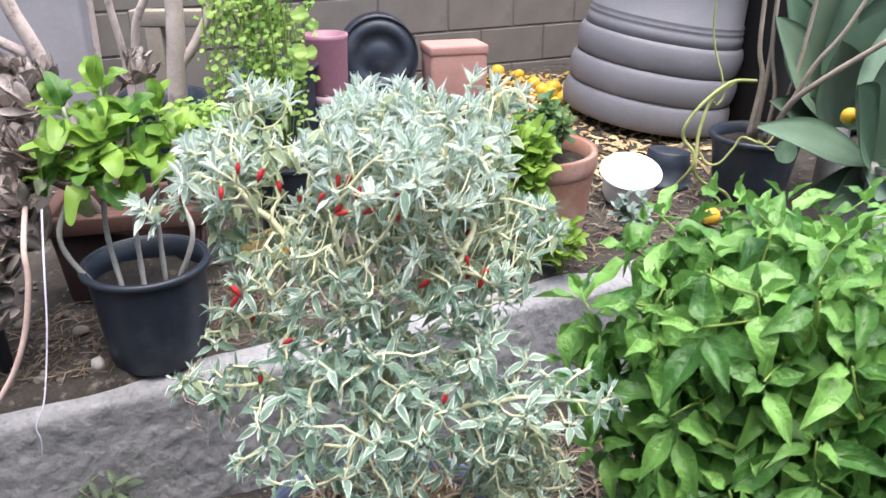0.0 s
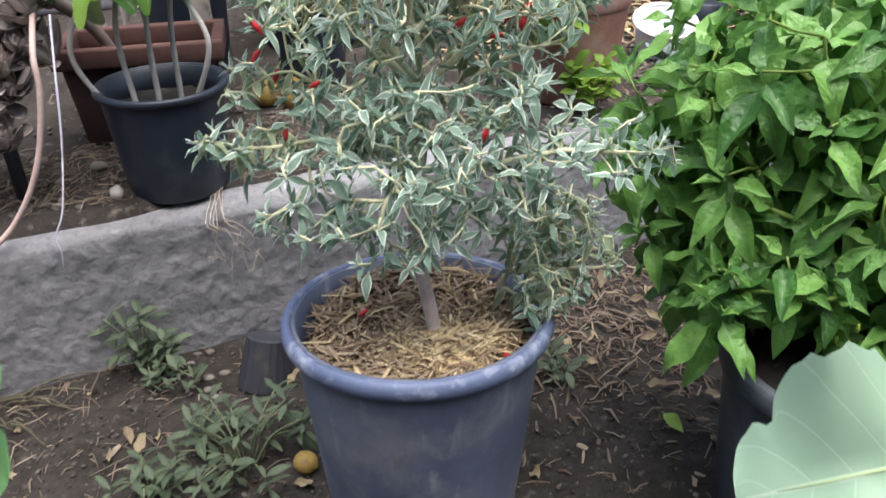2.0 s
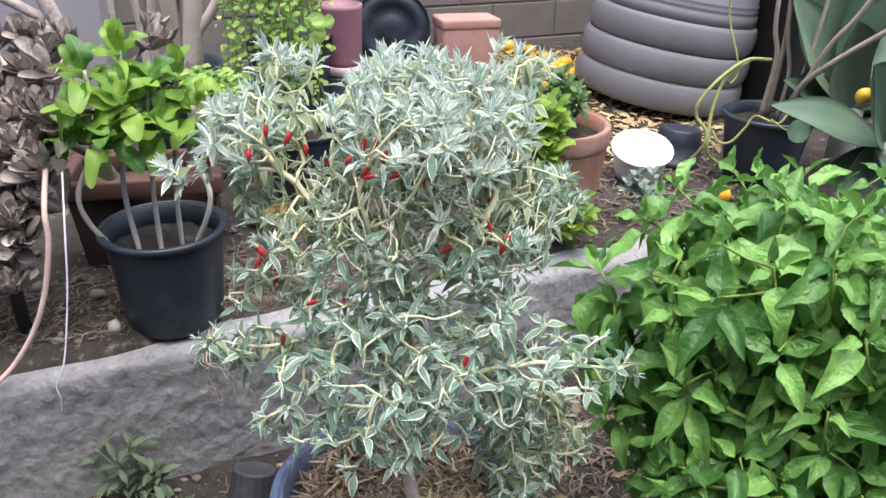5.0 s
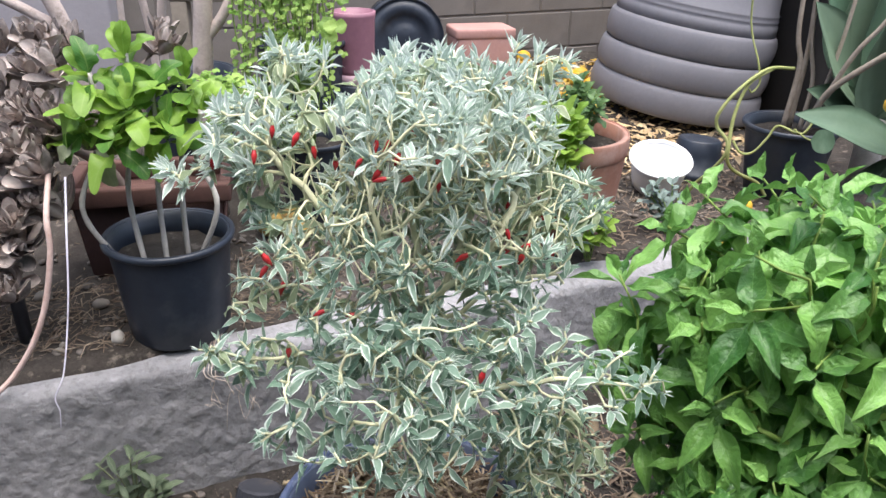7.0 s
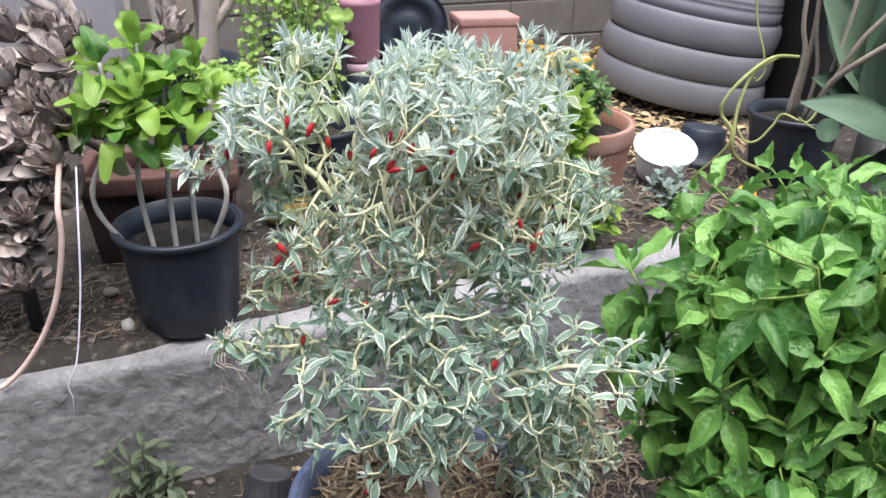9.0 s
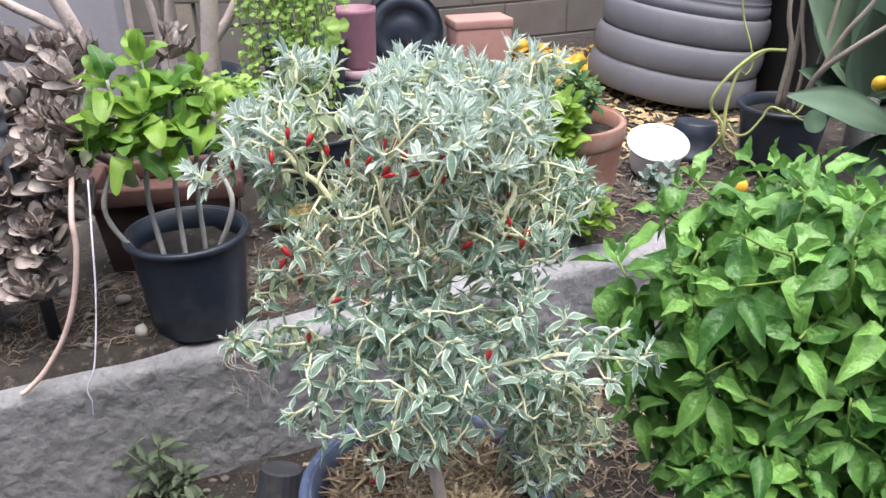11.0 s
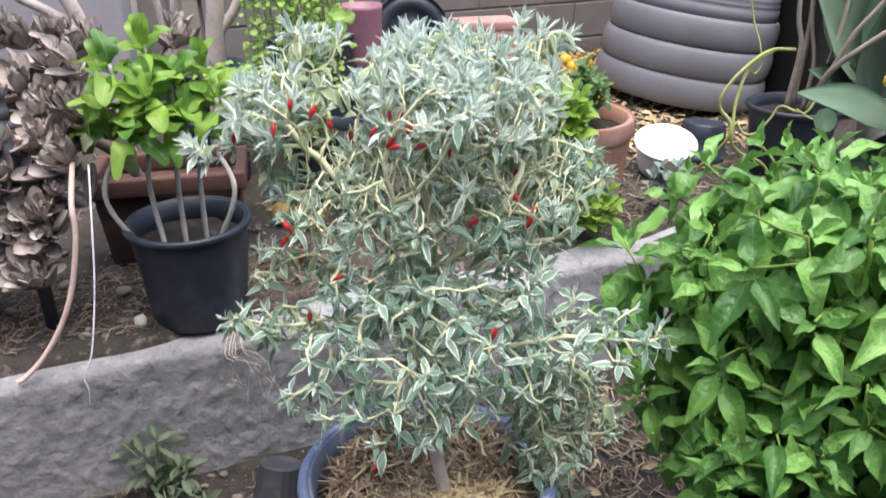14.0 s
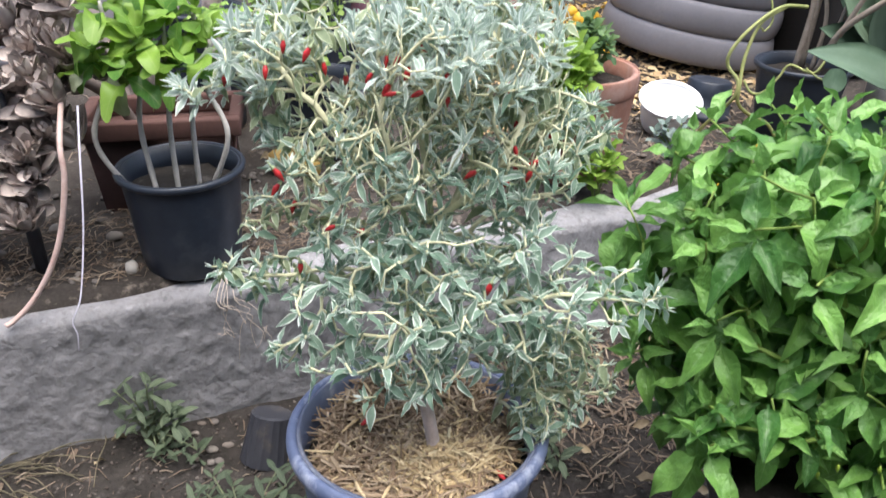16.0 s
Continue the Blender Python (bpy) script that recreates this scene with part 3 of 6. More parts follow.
# concrete edge: rough cast face, rounded worn top
_v, _f = [], []
_prof = []
for k in range(45):
    _prof.append((-0.015 - 0.012 * (1 - k / 44), -0.05 + 0.385 * k / 44))
for k in range(1, 7):
    a = math.pi / 2 * k / 6
    _prof.append((-0.015 + 0.04 * (1 - math.cos(a)), 0.335 + 0.032 * math.sin(a)))
for k in range(1, 6):
    _prof.append((0.025 + 0.025 * k, 0.367 + 0.004 * k))
_prof += [(0.155, 0.375), (0.155, 0.2)]
_nc = 1050
_c = math.sqrt(1 + CURB_SLOPE ** 2)
for i in range(_nc):
    x = -3.4 + 6.6 * i / (_nc - 1)
    for d, z in _prof:
        rough = 1.0 if d < 0.02 else 0.4
        q = rough * (0.006 * noise.noise((x * 5, z * 6, 2.0)) + 0.003 * noise.noise((x * 17, z * 17, 4.0)))
        if d < 0.0:                        # lumps of aggregate on the cast face
            q -= 0.006 * max(0.0, noise.noise((x * 42, z * 34, 7.0))) + 0.003 * abs(noise.noise((x * 75, z * 60, 1.0)))
        lift = 0.006 * noise.noise((x * 5, d * 12, 9.0)) if z > 0.345 else 0.0
        _v.append((x - (d + q) * CURB_SLOPE / _c, curb_y(x) + (d + q) / _c, z + lift))
_m = len(_prof)
_f = [(i * _m + j, (i + 1) * _m + j, (i + 1) * _m + j + 1, i * _m + j + 1) for i in range(_nc - 1) for j in range(_m - 1)]
tagged(put("concrete_edge", mesh_of("concrete_edge", _v, _f), concrete_mat), "rough weathered concrete retaining edge of a raised bed", "edging", kind="structure")

# block wall: mortar core and single blocks in running bond
_yaw = math.atan(CURB_SLOPE)
WALL = Matrix.Translation((0, wall_y(0), 0.3)) @ Matrix.Rotation(_yaw, 4, "Z")


def box(x0, y0, z0, x1, y1, z1, bevel=0.0, seg=2):
    bm = bmesh.new()
    bmesh.ops.create_cube(bm, size=1)
    for v in bm.verts:
        v.co = Vector((x0 + (v.co.x + 0.5) * (x1 - x0), y0 + (v.co.y + 0.5) * (y1 - y0), z0 + (v.co.z + 0.5) * (z1 - z0)))
    if bevel:
        bmesh.ops.bevel(bm, geom=bm.edges[:], offset=bevel, segments=seg, affect="EDGES", profile=0.6)
    return bm


def flat(ob):
    ob.data.polygons.foreach_set("use_smooth", [False] * len(ob.data.polygons))
    return ob


wall = flat(put("wall_back", box(-3.6, 0.006, 0, 3.6, 0.15, 1.95), mortar_mat))
wall.matrix_basis = WALL
tagged(wall, "weathered tan concrete block garden wall with mortar joints", "wall", kind="structure")

# unseen wall and overhang, added behind the camera to shade the plants' near side
blocker = flat(put("wall_house", box(-6.0, -2.2, -0.05, 6.0, -2.0, 2.8), stucco_mat))
tagged(blocker, "plain cream stucco wall, unseen, added to block sky light", "wall", kind="structure")
eave = flat(put("eave", box(-6.2, -2.6, 2.8005, 6.2, -1.25, 2.95), stucco_mat))
tagged(eave, "plain overhang, unseen, added to block sky light", "roof", kind="structure")

# ---- pots ----
def round_pot(name, at, r_top, r_base, height, mat, label, lip=0.018, lip_h=0.03, wall_t=0.006, soil=None, soil_mat_=None, tilt=(0, 0, 0), bead=True, seg=56, foot=None, rim_mat=None):
    """A turned pot: body with inner wall, and a rolled rim as a part. soil: height of the fill."""
    pot = thing(name, at, label, "plant pot")
    pot.rotation_euler = [radians(a) for a in tilt]
    z_rim = height - lip_h
    r_neck = r_base + (r_top - r_base) * z_rim / height
    prof = [(r_base * 0.96, 0.0), (r_base, 0.006)]
    if foot:
        prof += [(r_base * 1.0, foot), (r_base * 1.025, foot + 0.006)]
    prof += [(r_base + (r_neck - r_base) * s, z_rim * s) for s in (0.3, 0.5, 0.7, 0.85, 0.95)] + [(r_neck, z_rim), (r_neck, height - 0.004)]
    r_in = r_neck - wall_t
    prof += [(r_in, height - 0.004), (r_in * 0.985, height * 0.8), (r_base + (r_in - r_base) * 0.3, height * 0.3), (r_base * 0.9, 0.02)]
    put("body", mesh_of("pot_body", *lathe(prof, seg, wobble=0.004, seed=len(name))), mat, pot)
    ring = []
    for k in range(13):
        a = -math.pi / 2 + math.pi * 2 * k / 12
        ring.append((r_neck + lip * 0.45 + lip * 0.62 * math.cos(a), height - lip_h * 0.5 + lip_h * 0.5 * math.sin(a)))
    put("rim", mesh_of("pot_rim", *lathe(ring, seg, False, wobble=0.004, seed=len(name))), rim_mat or mat, pot, "worn pale-edged blue rim" if rim_mat else "")
    if soil:
        rs = r_base + (r_in - r_base) * soil / height - 0.001
        v, f = [(0, 0, soil + 0.008)], []
        for i in range(1, 7):
            for k in range(36):
                a = 2 * math.pi * k / 36
                r = rs * i / 6
                v.append((r * math.cos(a), r * math.sin(a), soil + 0.012 * noise.noise((r * 30 * math.cos(a), r * 30 * math.sin(a), at[0]))))
        for k in range(36):
            f.append((0, 1 + k, 1 + (k + 1) % 36))
        for i in range(5):
            for k in range(36):
                a, b = 1 + i * 36 + k, 1 + i * 36 + (k + 1) % 36
                f.append((a, a + 36, b + 36, b))
        put("soil", mesh_of("pot_soil", v, f), soil_mat_ or soil_mat, pot, "dark potting soil")
    return pot


BLUE = Vector((-0.102, 1.012, 0.0))
BLUE_LEAN = (-4.5, 0, 0)
blue_pot = round_pot("blue_pot", BLUE - Vector((0, 0.037, 0)), 0.208, 0.158, 0.475, blue_mat, "large faded scuffed blue plastic pot filled with straw mulch", lip=0.017, lip_h=0.032, soil=0.405, tilt=BLUE_LEAN, rim_mat=worn_blue_mat)
round_pot("dark_pot", (0.61, 0.99, 0.0), 0.195, 0.16, 0.40, slate_mat, "dusty slate-grey plastic pot under a leafy pepper plant", lip=0.014, lip_h=0.05, soil=0.36)
NURSERY = Vector((-0.717, 1.694, 0.383))
round_pot("nursery_pot", NURSERY, 0.142, 0.118, 0.262, black_mat, "black plastic nursery pot standing on soil beside a concrete edge", lip=0.012, lip_h=0.018, soil=0.205, foot=0.02)
round_pot("terracotta_pot", (0.292, 2.315, bed_z(0.3, 2.3)), 0.186, 0.148, 0.33, terra_mat, "weathered round terracotta pot with mixed green herbs", lip=0.006, lip_h=0.06, soil=0.28, wall_t=0.014)
round_pot("black_pot", (1.13, 2.72, bed_z(1.13, 2.72)), 0.155, 0.12, 0.26, black_mat, "scuffed black nursery pot with bare pale stems", lip=0.012, lip_h=0.02, soil=0.22)
_small = thing("upturned_pot", (0.865, 2.88, bed_z(0.86, 2.88)), "small black nursery pot turned upside down on mulch", "plant pot")
_small.rotation_euler = (radians(-5), radians(4), 0)
put("body", mesh_of("small_body", *lathe([(0.098, -0.01), (0.101, 0.016), (0.094, 0.02), (0.086, 0.09), (0.080, 0.135), (0.074, 0.141), (0.05, 0.137), (0.01, 0.137)], 36, True, True)), black_mat, _small)
round_pot("black_pot", (-0.50, 2.42, bed_z(-0.5, 2.42)), 0.12, 0.10, 0.26, black_mat, "black nursery pot holding a creeper", lip=0.01, lip_h=0.018, soil=0.22)
round_pot("black_pot", (-1.30, 1.56, bed_z(-1.3, 1.56)), 0.13, 0.11, 0.26, black_mat, "black nursery pot beside brown succulents", lip=0.01, lip_h=0.018, soil=0.2)
round_pot("black_pot", (-0.93, 2.55, bed_z(-0.93, 2.55)), 0.15, 0.125, 0.40, black_mat, "tall black nursery pot behind succulents", lip=0.01, lip_h=0.018, soil=0.3)
round_pot("black_pot", (-0.60, 2.78, bed_z(-0.6, 2.78)), 0.15, 0.125, 0.45, black_mat, "tall black nursery pot behind a creeper", lip=0.01, lip_h=0.018, soil=0.3)

# mauve pot with a pale foot, on an upturned black pot
_z = bed_z(-0.42, 2.85)
up_pot = thing("upturned_pot", (-0.42, 2.85, _z), "black plastic pot turned upside down as a stand", "plant pot")
put("body", mesh_of("upturned_body", *lathe([(0.105, 0.0), (0.108, 0.02), (0.10, 0.022), (0.082, 0.28), (0.078, 0.286), (0.02, 0.286)], 40, True, True)), black_mat, up_pot)
mauve = thing("mauve_pot", (-0.42, 2.85, _z + 0.287), "mauve glazed cylinder pot with a pale foot ring", "plant pot")
put("body", mesh_of("mauve_body", *lathe([(0.070, 0.036), (0.072, 0.05), (0.076, 0.22), (0.079, 0.236), (0.079, 0.25), (0.070, 0.25), (0.066, 0.06)], 40)), mauve_mat, mauve)
put("foot_ring", mesh_of("foot_ring", *lathe([(0.066, 0.0), (0.072, 0.006), (0.074, 0.034), (0.069, 0.037)], 40, True, True)), mauve_pale_mat, mauve, "pale pink foot ring")

# black pot lying on its side, its round base to the front
lying = thing("lying_pot", (-0.31, 3.86, bed_z(-0.31, 3.86) + 0.195), "black nursery pot lying on its side, round base outward", "plant pot")
lying.rotation_euler = (radians(84), 0, radians(8))
put("body", mesh_of("lying_body", *lathe([(0.012, 0.012), (0.06, 0.012), (0.07, 0.004), (0.115, 0.004), (0.12, 0.012), (0.165, 0.012), (0.172, 0.0), (0.185, 0.0), (0.19, 0.012), (0.205, -0.30), (0.198, -0.30), (0.182, -0.01)], 48)), black_mat, lying)

# pink square clay pot
pink = thing("square_pot", (0.055, 3.90, bed_z(0.055, 3.9)), "faded pink square clay pot against a block wall", "plant pot")
pink.rotation_euler = (radians(-2), 0, radians(14))
_bm = box(-0.142, -0.11, 0, 0.142, 0.11, 0.25, 0.016, 2)
put("body", _bm, pink_mat, pink)
_bm = box(-0.147, -0.115, 0.205, 0.147, 0.115, 0.254, 0.012, 2)
put("rim", _bm, pink_mat, pink)

# white basin tilted on the soil
_z = bed_z(0.68, 2.70)
bowl = thing("basin", (0.68, 2.715, _z + 0.022), "white enamel basin tilted forward among pots", "basin")
bowl.rotation_euler = (radians(19), 0, 0)
bowl.scale = (0.84, 0.84, 0.78)
put("body", mesh_of("bowl_body", *lathe([(0.088, 0), (0.097, 0.006), (0.107, 0.04), (0.115, 0.10), (0.120, 0.150), (0.116, 0.150), (0.111, 0.10), (0.103, 0.06), (0.085, 0.04), (0.002, 0.036)], 48)), white_mat, bowl)
put("rim", mesh_of("bowl_rim", *lathe([(0.115, 0.150), (0.118, 0.156), (0.131, 0.156), (0.134, 0.151), (0.131, 0.146), (0.118, 0.146)], 48, False)), white_mat, bowl)

# great grey ribbed planter
GREY = (0.985, 3.68, bed_z(0.98, 3.5))
planter = thing("ribbed_planter", (GREY[0] - 0.03, GREY[1], GREY[2] + 0.02), "huge grey resin planter with three thick rolled rings, leaning a little", "planter")
planter.rotation_euler = (0, radians(8.5), 0)


def ring_profile(r, z0, h, bulge):
    return [(r - bulge + bulge * math.sin(math.pi * k / 16) ** 0.42, z0 + h * k / 16) for k in range(17)]


for i, (r, z0) in enumerate(((0.392, 0.0), (0.388, 0.128), (0.378, 0.256))):
    put("ring", mesh_of("planter_ring", *lathe(ring_profile(r, z0, 0.128, 0.022), 64, i == 0, False)), grey_mat, planter)
put("body", mesh_of("planter_body", *lathe([(0.335, 0.375), (0.356, 0.385), (0.352, 0.43), (0.345, 0.436), (0.349, 0.444), (0.349, 0.452), (0.343, 0.458), (0.347, 0.468), (0.346, 0.474), (0.338, 0.482), (0.318, 0.66), (0.312, 0.80), (0.33, 1.0),
                                                   (0.36, 1.12), (0.40, 1.16), (0.40, 1.2), (0.37, 1.2), (0.34, 1.12), (0.28, 0.8)], 64, False)), grey_mat, planter)

# long clay trough behind the nursery pot
trough = thing("trough", (-0.885, 2.05, bed_z(-0.885, 2.05)), "brown clay trough planted with grey-brown succulents", "planter")
trough.rotation_euler = (0, 0, radians(13))
_bm = bmesh.new()
bmesh.ops.create_cube(_bm, size=1)
for v in _bm.verts:
    k = 1.0 if v.co.z > 0 else 0.88
    v.co = Vector((v.co.x * 0.40 * k, v.co.y * 0.22 * k, (v.co.z + 0.5) * 0.255))
_top = [f for f in _bm.faces if f.normal.z > 0.9]
bmesh.ops.inset_region(_bm, faces=_top, thickness=0.016)
for v in _top[0].verts:
    v.co.z -= 0.05
bmesh.ops.bevel(_bm, geom=_bm.edges[:], offset=0.006, segments=2, affect="EDGES")
put("body", _bm, trough_mat, trough)
for y0, y1 in ((-0.128, -0.096), (0.096, 0.128)):
    put("rim", box(-0.215, y0, 0.215, 0.215, y1, 0.267, 0.007), trough_mat, trough)
for x0, x1 in ((-0.215, -0.183), (0.183, 0.215)):
    put("rim", box(x0, -0.0955, 0.216, x1, 0.0955, 0.266, 0.007), trough_mat, trough)

# lavender-grey bin, board and black bin at the back
crate = thing("storage_bin", (-1.72, 3.15, bed_z(-1.72, 3.15)), "pale lavender-grey plastic bin against the wall", "bin")
crate.rotation_euler = (0, 0, radians(18))
put("body", box(-0.3, -0.2, 0, 0.3, 0.2, 0.62, 0.03, 3), bin_mat, crate)
put("lid", box(-0.315, -0.215, 0.6205, 0.315, 0.215, 0.67, 0.015, 3), bin_mat, crate)
board = thing("board", (-0.86, 3.0, bed_z(-0.86, 3.0) + 0.0), "weathered plank laid on two upright blocks", "board")
put("plank", box(-0.3, -0.03, 0.50, 0.3, 0.03, 0.56, 0.006), wood_mat, board)
for x in (-0.22, 0.22):
    put("post", box(x - 0.03, -0.028, -0.02, x + 0.03, 0.028, 0.5, 0.005), wood_mat, board)
dark_bin = thing("black_bin", (1.72, 3.75, bed_z(1.7, 3.7) - 0.005), "tall black plastic bin in the shade", "bin")
dark_bin.rotation_euler = (0, 0, radians(20))
put("body", box(-0.42, -0.32, 0, 0.42, 0.32, 1.0, 0.04, 3), bin_black_mat, dark_bin)
put("lid", box(-0.44, -0.34, 1.0005, 0.44, 0.34, 1.06, 0.02, 3), bin_black_mat, dark_bin)


# ---- straw in the blue pot ----
def strewn(n, place, length, width, rnd, tilt=0.25, bend=0.15, thickness=0.3):
    """Loose flat or round slivers: place(rnd) gives a point of the surface."""
    pieces = []
    for _ in range(n):
        p = Vector(place(rnd))
        L, W = rnd.uniform(*length), rnd.uniform(*width)
        a = rnd.uniform(0, 6.28)
        way = Vector((math.cos(a), math.sin(a), rnd.uniform(-tilt, tilt)))
        r = frame_of(way, (rnd.uniform(-0.5, 0.5), rnd.uniform(-0.5, 0.5), 1))
        b = rnd.uniform(-bend, bend) * L
        v = []
        for s, k in ((-0.5, 0.7), (0.0, 1.0), (0.5, 0.6)):
            for x, z in ((-0.5, 0), (0.5, 0), (0, thickness)):
                v.append(p + r @ Vector((x * W * k, s * L, z * W * k + b * (1 - 4 * s * s))))
        f = []
        for i in (0, 3):
            f += [(i, i + 1, i + 4, i + 3), (i + 1, i + 2, i + 5, i + 4), (i + 2, i, i + 3, i + 5)]
        f += [(0, 2, 1), (6, 7, 8)]
        pieces.append((v, f))
    return joined(pieces)


rnd = random.Random(11)


def on_straw(r_, golden):
    """Golden straw heaps up in front of the stem; brown rotted straw lies lower, behind and beside it."""
    while True:
        a, q = r_.uniform(0, 6.28), math.sqrt(r_.random()) * (0.150 if golden else 0.172)
        x, y = q * math.cos(a), q * math.sin(a)
        heap = math.exp(-(((x - 0.055) / 0.095) ** 2 + ((y + 0.065) / 0.085) ** 2))
        if r_.random() < (heap if golden else 1.05 - heap):
            break
    return BLUE + Vector((x, y, 0.408 + 0.030 * heap + 0.040 * max(0.0, y / 0.17) + (0.0 if golden else 0.012 * r_.random()) + 0.008 * noise.noise((x * 25, y * 25, 2)) + r_.uniform(0, 0.014)))


straw = thing("straw_mulch", BLUE + Vector((0, 0, 0.405)), "golden and brown straw mulch filling a blue pot", "mulch", kind="stuff")
straw.rotation_euler = (radians(BLUE_LEAN[0]), 0, 0)
put("straw", mesh_of("straw", *strewn(2000, lambda r_: on_straw(r_, True) - straw.location, (0.025, 0.085), (0.0020, 0.0068), rnd, 0.45, 0.14, 0.25), smooth=False), straw_mat, straw, "golden straw", kind="stuff")
put("old_straw", mesh_of("old_straw", *strewn(2600, lambda r_: on_straw(r_, False) - straw.location, (0.02, 0.075), (0.0020, 0.0075), rnd, 0.7, 0.18, 0.25), smooth=False), old_straw_mat, straw, "brown rotted straw", kind="stuff")

blades = []
for k in range(6):
    me = mesh_of("straw_blade", *strewn(1, lambda r_: (0, 0, 0), (0.04, 0.085), (0.003, 0.007), rnd, 0.05, 0.12, 0.25), smooth=False)
    me.materials.append(straw_mat)
    blades.append(me)
for k in range(290):
    p = on_straw(rnd, rnd.random() < 0.75) - straw.location
    put("straw_blade", blades[k % 6], straw_mat, straw, "", Matrix.LocRotScale(p + Vector((0, 0, 0.006)), Euler((rnd.uniform(-0.35, 0.35), rnd.uniform(-0.35, 0.35), rnd.uniform(0, 6.28))), (1, 1, 1)))

# ---- variegated pepper plant in the blue pot ----
rnd = random.Random(5)
FROST = Vector((-0.065, 0.985, 0.43))
frost = thing("variegated_pepper_plant", FROST, "bushy pepper plant with grey-green white-edged leaves and red fruit", "pepper plant")


def in_blob(c, r, shell=0.0):
    while True:
        q = Vector((rnd.uniform(-1, 1), rnd.uniform(-1, 1), rnd.uniform(-1, 1)))
        if shell <= q.length <= 1:
            return Vector((c[0] + q.x * r[0], c[1] + q.y * r[1], c[2] + q.z * r[2]))


def colonise(trunk, limbs, targets, reach, kill, step, rnd):
    """A tree that forks its way from a trunk (points) and its limbs (where on the trunk, points) into a cloud of targets. Returns the points, the lines (each from its fork to its
    tip), how many tips each point carries, and parents."""
    pos, par = [Vector(p) for p in trunk], [i - 1 for i in range(len(trunk))]
    for start, points in limbs:
        last = start
        for q in curve_through([pos[start]] + [Vector(p) for p in points], 3)[1:]:
            pos.append(q + Vector((rnd.uniform(-1, 1), rnd.uniform(-1, 1), rnd.uniform(-1, 1))) * 0.006)
            par.append(last)
            last = len(pos) - 1
    goal = np.array([tuple(t) for t in targets])
    near, who = np.full(len(goal), 1e9), np.zeros(len(goal), dtype=int)

    def meet(i):
        d = np.linalg.norm(goal - np.array(pos[i]), axis=1)
        better = d < near
        near[better], who[better] = d[better], i

    for i in range(len(trunk) // 3, len(pos)):
        meet(i)
    for _ in range(120):
        live = (near > kill) & (near < reach)
        if not live.any():
            break
        grew = False
        for i in sorted(set(who[live].tolist())):
            mine = (who == i) & (near > kill) & (near < reach)
            if not mine.any():
                continue
            way = goal[mine] - np.array(pos[i])
            way = Vector((way / np.linalg.norm(way, axis=1)[:, None]).mean(axis=0))
            way = way.normalized() + Vector((rnd.uniform(-1, 1), rnd.uniform(-1, 1), rnd.uniform(-0.7, 0.9))) * 0.20
            if par[i] >= 0:
                way += (pos[i] - pos[par[i]]).normalized() * 0.5
            pos.append(pos[i] + way.normalized() * step * rnd.uniform(0.8, 1.25))
            par.append(i)
            meet(len(pos) - 1)
            if not (who == len(pos) - 1).any():          # leads nowhere: give the farthest target up
                pos.pop(), par.pop()
                near[mine & (near == near[mine].max())] = 0.0
            grew = True
        if not grew:
            break
    kids = [[] for _ in pos]
    for i, p in enumerate(par):
        if p >= 0:
            kids[p].append(i)
    load = [0] * len(pos)
    for i in range(len(pos) - 1, -1, -1):
        load[i] = sum(load[k] for k in kids[i]) or 1
    lines = []
    for i in range(len(pos)):
        if par[i] >= 0 and i != max(kids[par[i]], key=lambda k: load[k]) or i == 1:
            line = [par[i], i]
            while kids[line[-1]]:
                line.append(max(kids[line[-1]], key=lambda k: load[k]))
            lines.append(line)
    return pos, lines, load, kids


# upper bowl: number, centre, half widths
UPPER = ((190, -0.055, 1.10, 1.095, 0.145, 0.15, 0.07), (58, -0.325, 1.12, 1.07, 0.075, 0.10, 0.06), (12, -0.29, 1.20, 1.15, 0.045, 0.04, 0.03), (44, -0.075, 1.15, 1.16, 0.10, 0.10, 0.02), (11, 0.085, 1.22, 1.165, 0.05, 0.03, 0.025),
         (34, 0.11, 1.17, 0.962, 0.085, 0.07, 0.042), (8, -0.42, 1.08, 1.02, 0.045, 0.03, 0.02), (210, -0.09, 1.08, 0.955, 0.22, 0.14, 0.08), (34, 0.06, 1.04, 0.92, 0.07, 0.05, 0.055))
# lower tiers, which arch out sideways
LOWER = ((14, -0.30, 1.05, 0.85, 0.075, 0.04, 0.035), (84, -0.07, 0.99, 0.85, 0.17, 0.09, 0.045), (17, -0.34, 1.01, 0.765, 0.08, 0.04, 0.03), (34, 0.14, 0.95, 0.775, 0.13, 0.045, 0.04), (70, -0.10, 0.94, 0.765, 0.18, 0.09, 0.05),
         (30, -0.13, 0.89, 0.68, 0.10, 0.05, 0.04), (16, 0.02, 0.93, 0.70, 0.09, 0.05, 0.03), (6, -0.27, 0.90, 0.70, 0.045, 0.03, 0.03))
SIDE = ((60, 0.13, 1.04, 0.575, 0.09, 0.06, 0.085), (20, 0.10, 0.99, 0.53, 0.05, 0.04, 0.06))


def targets(blobs):
    return [in_blob(b[1:4], (b[4] * 1.12, b[5] * 1.12, b[6] * 1.15)) - FROST for b in blobs for _ in range(int(b[0] * 3.2))]


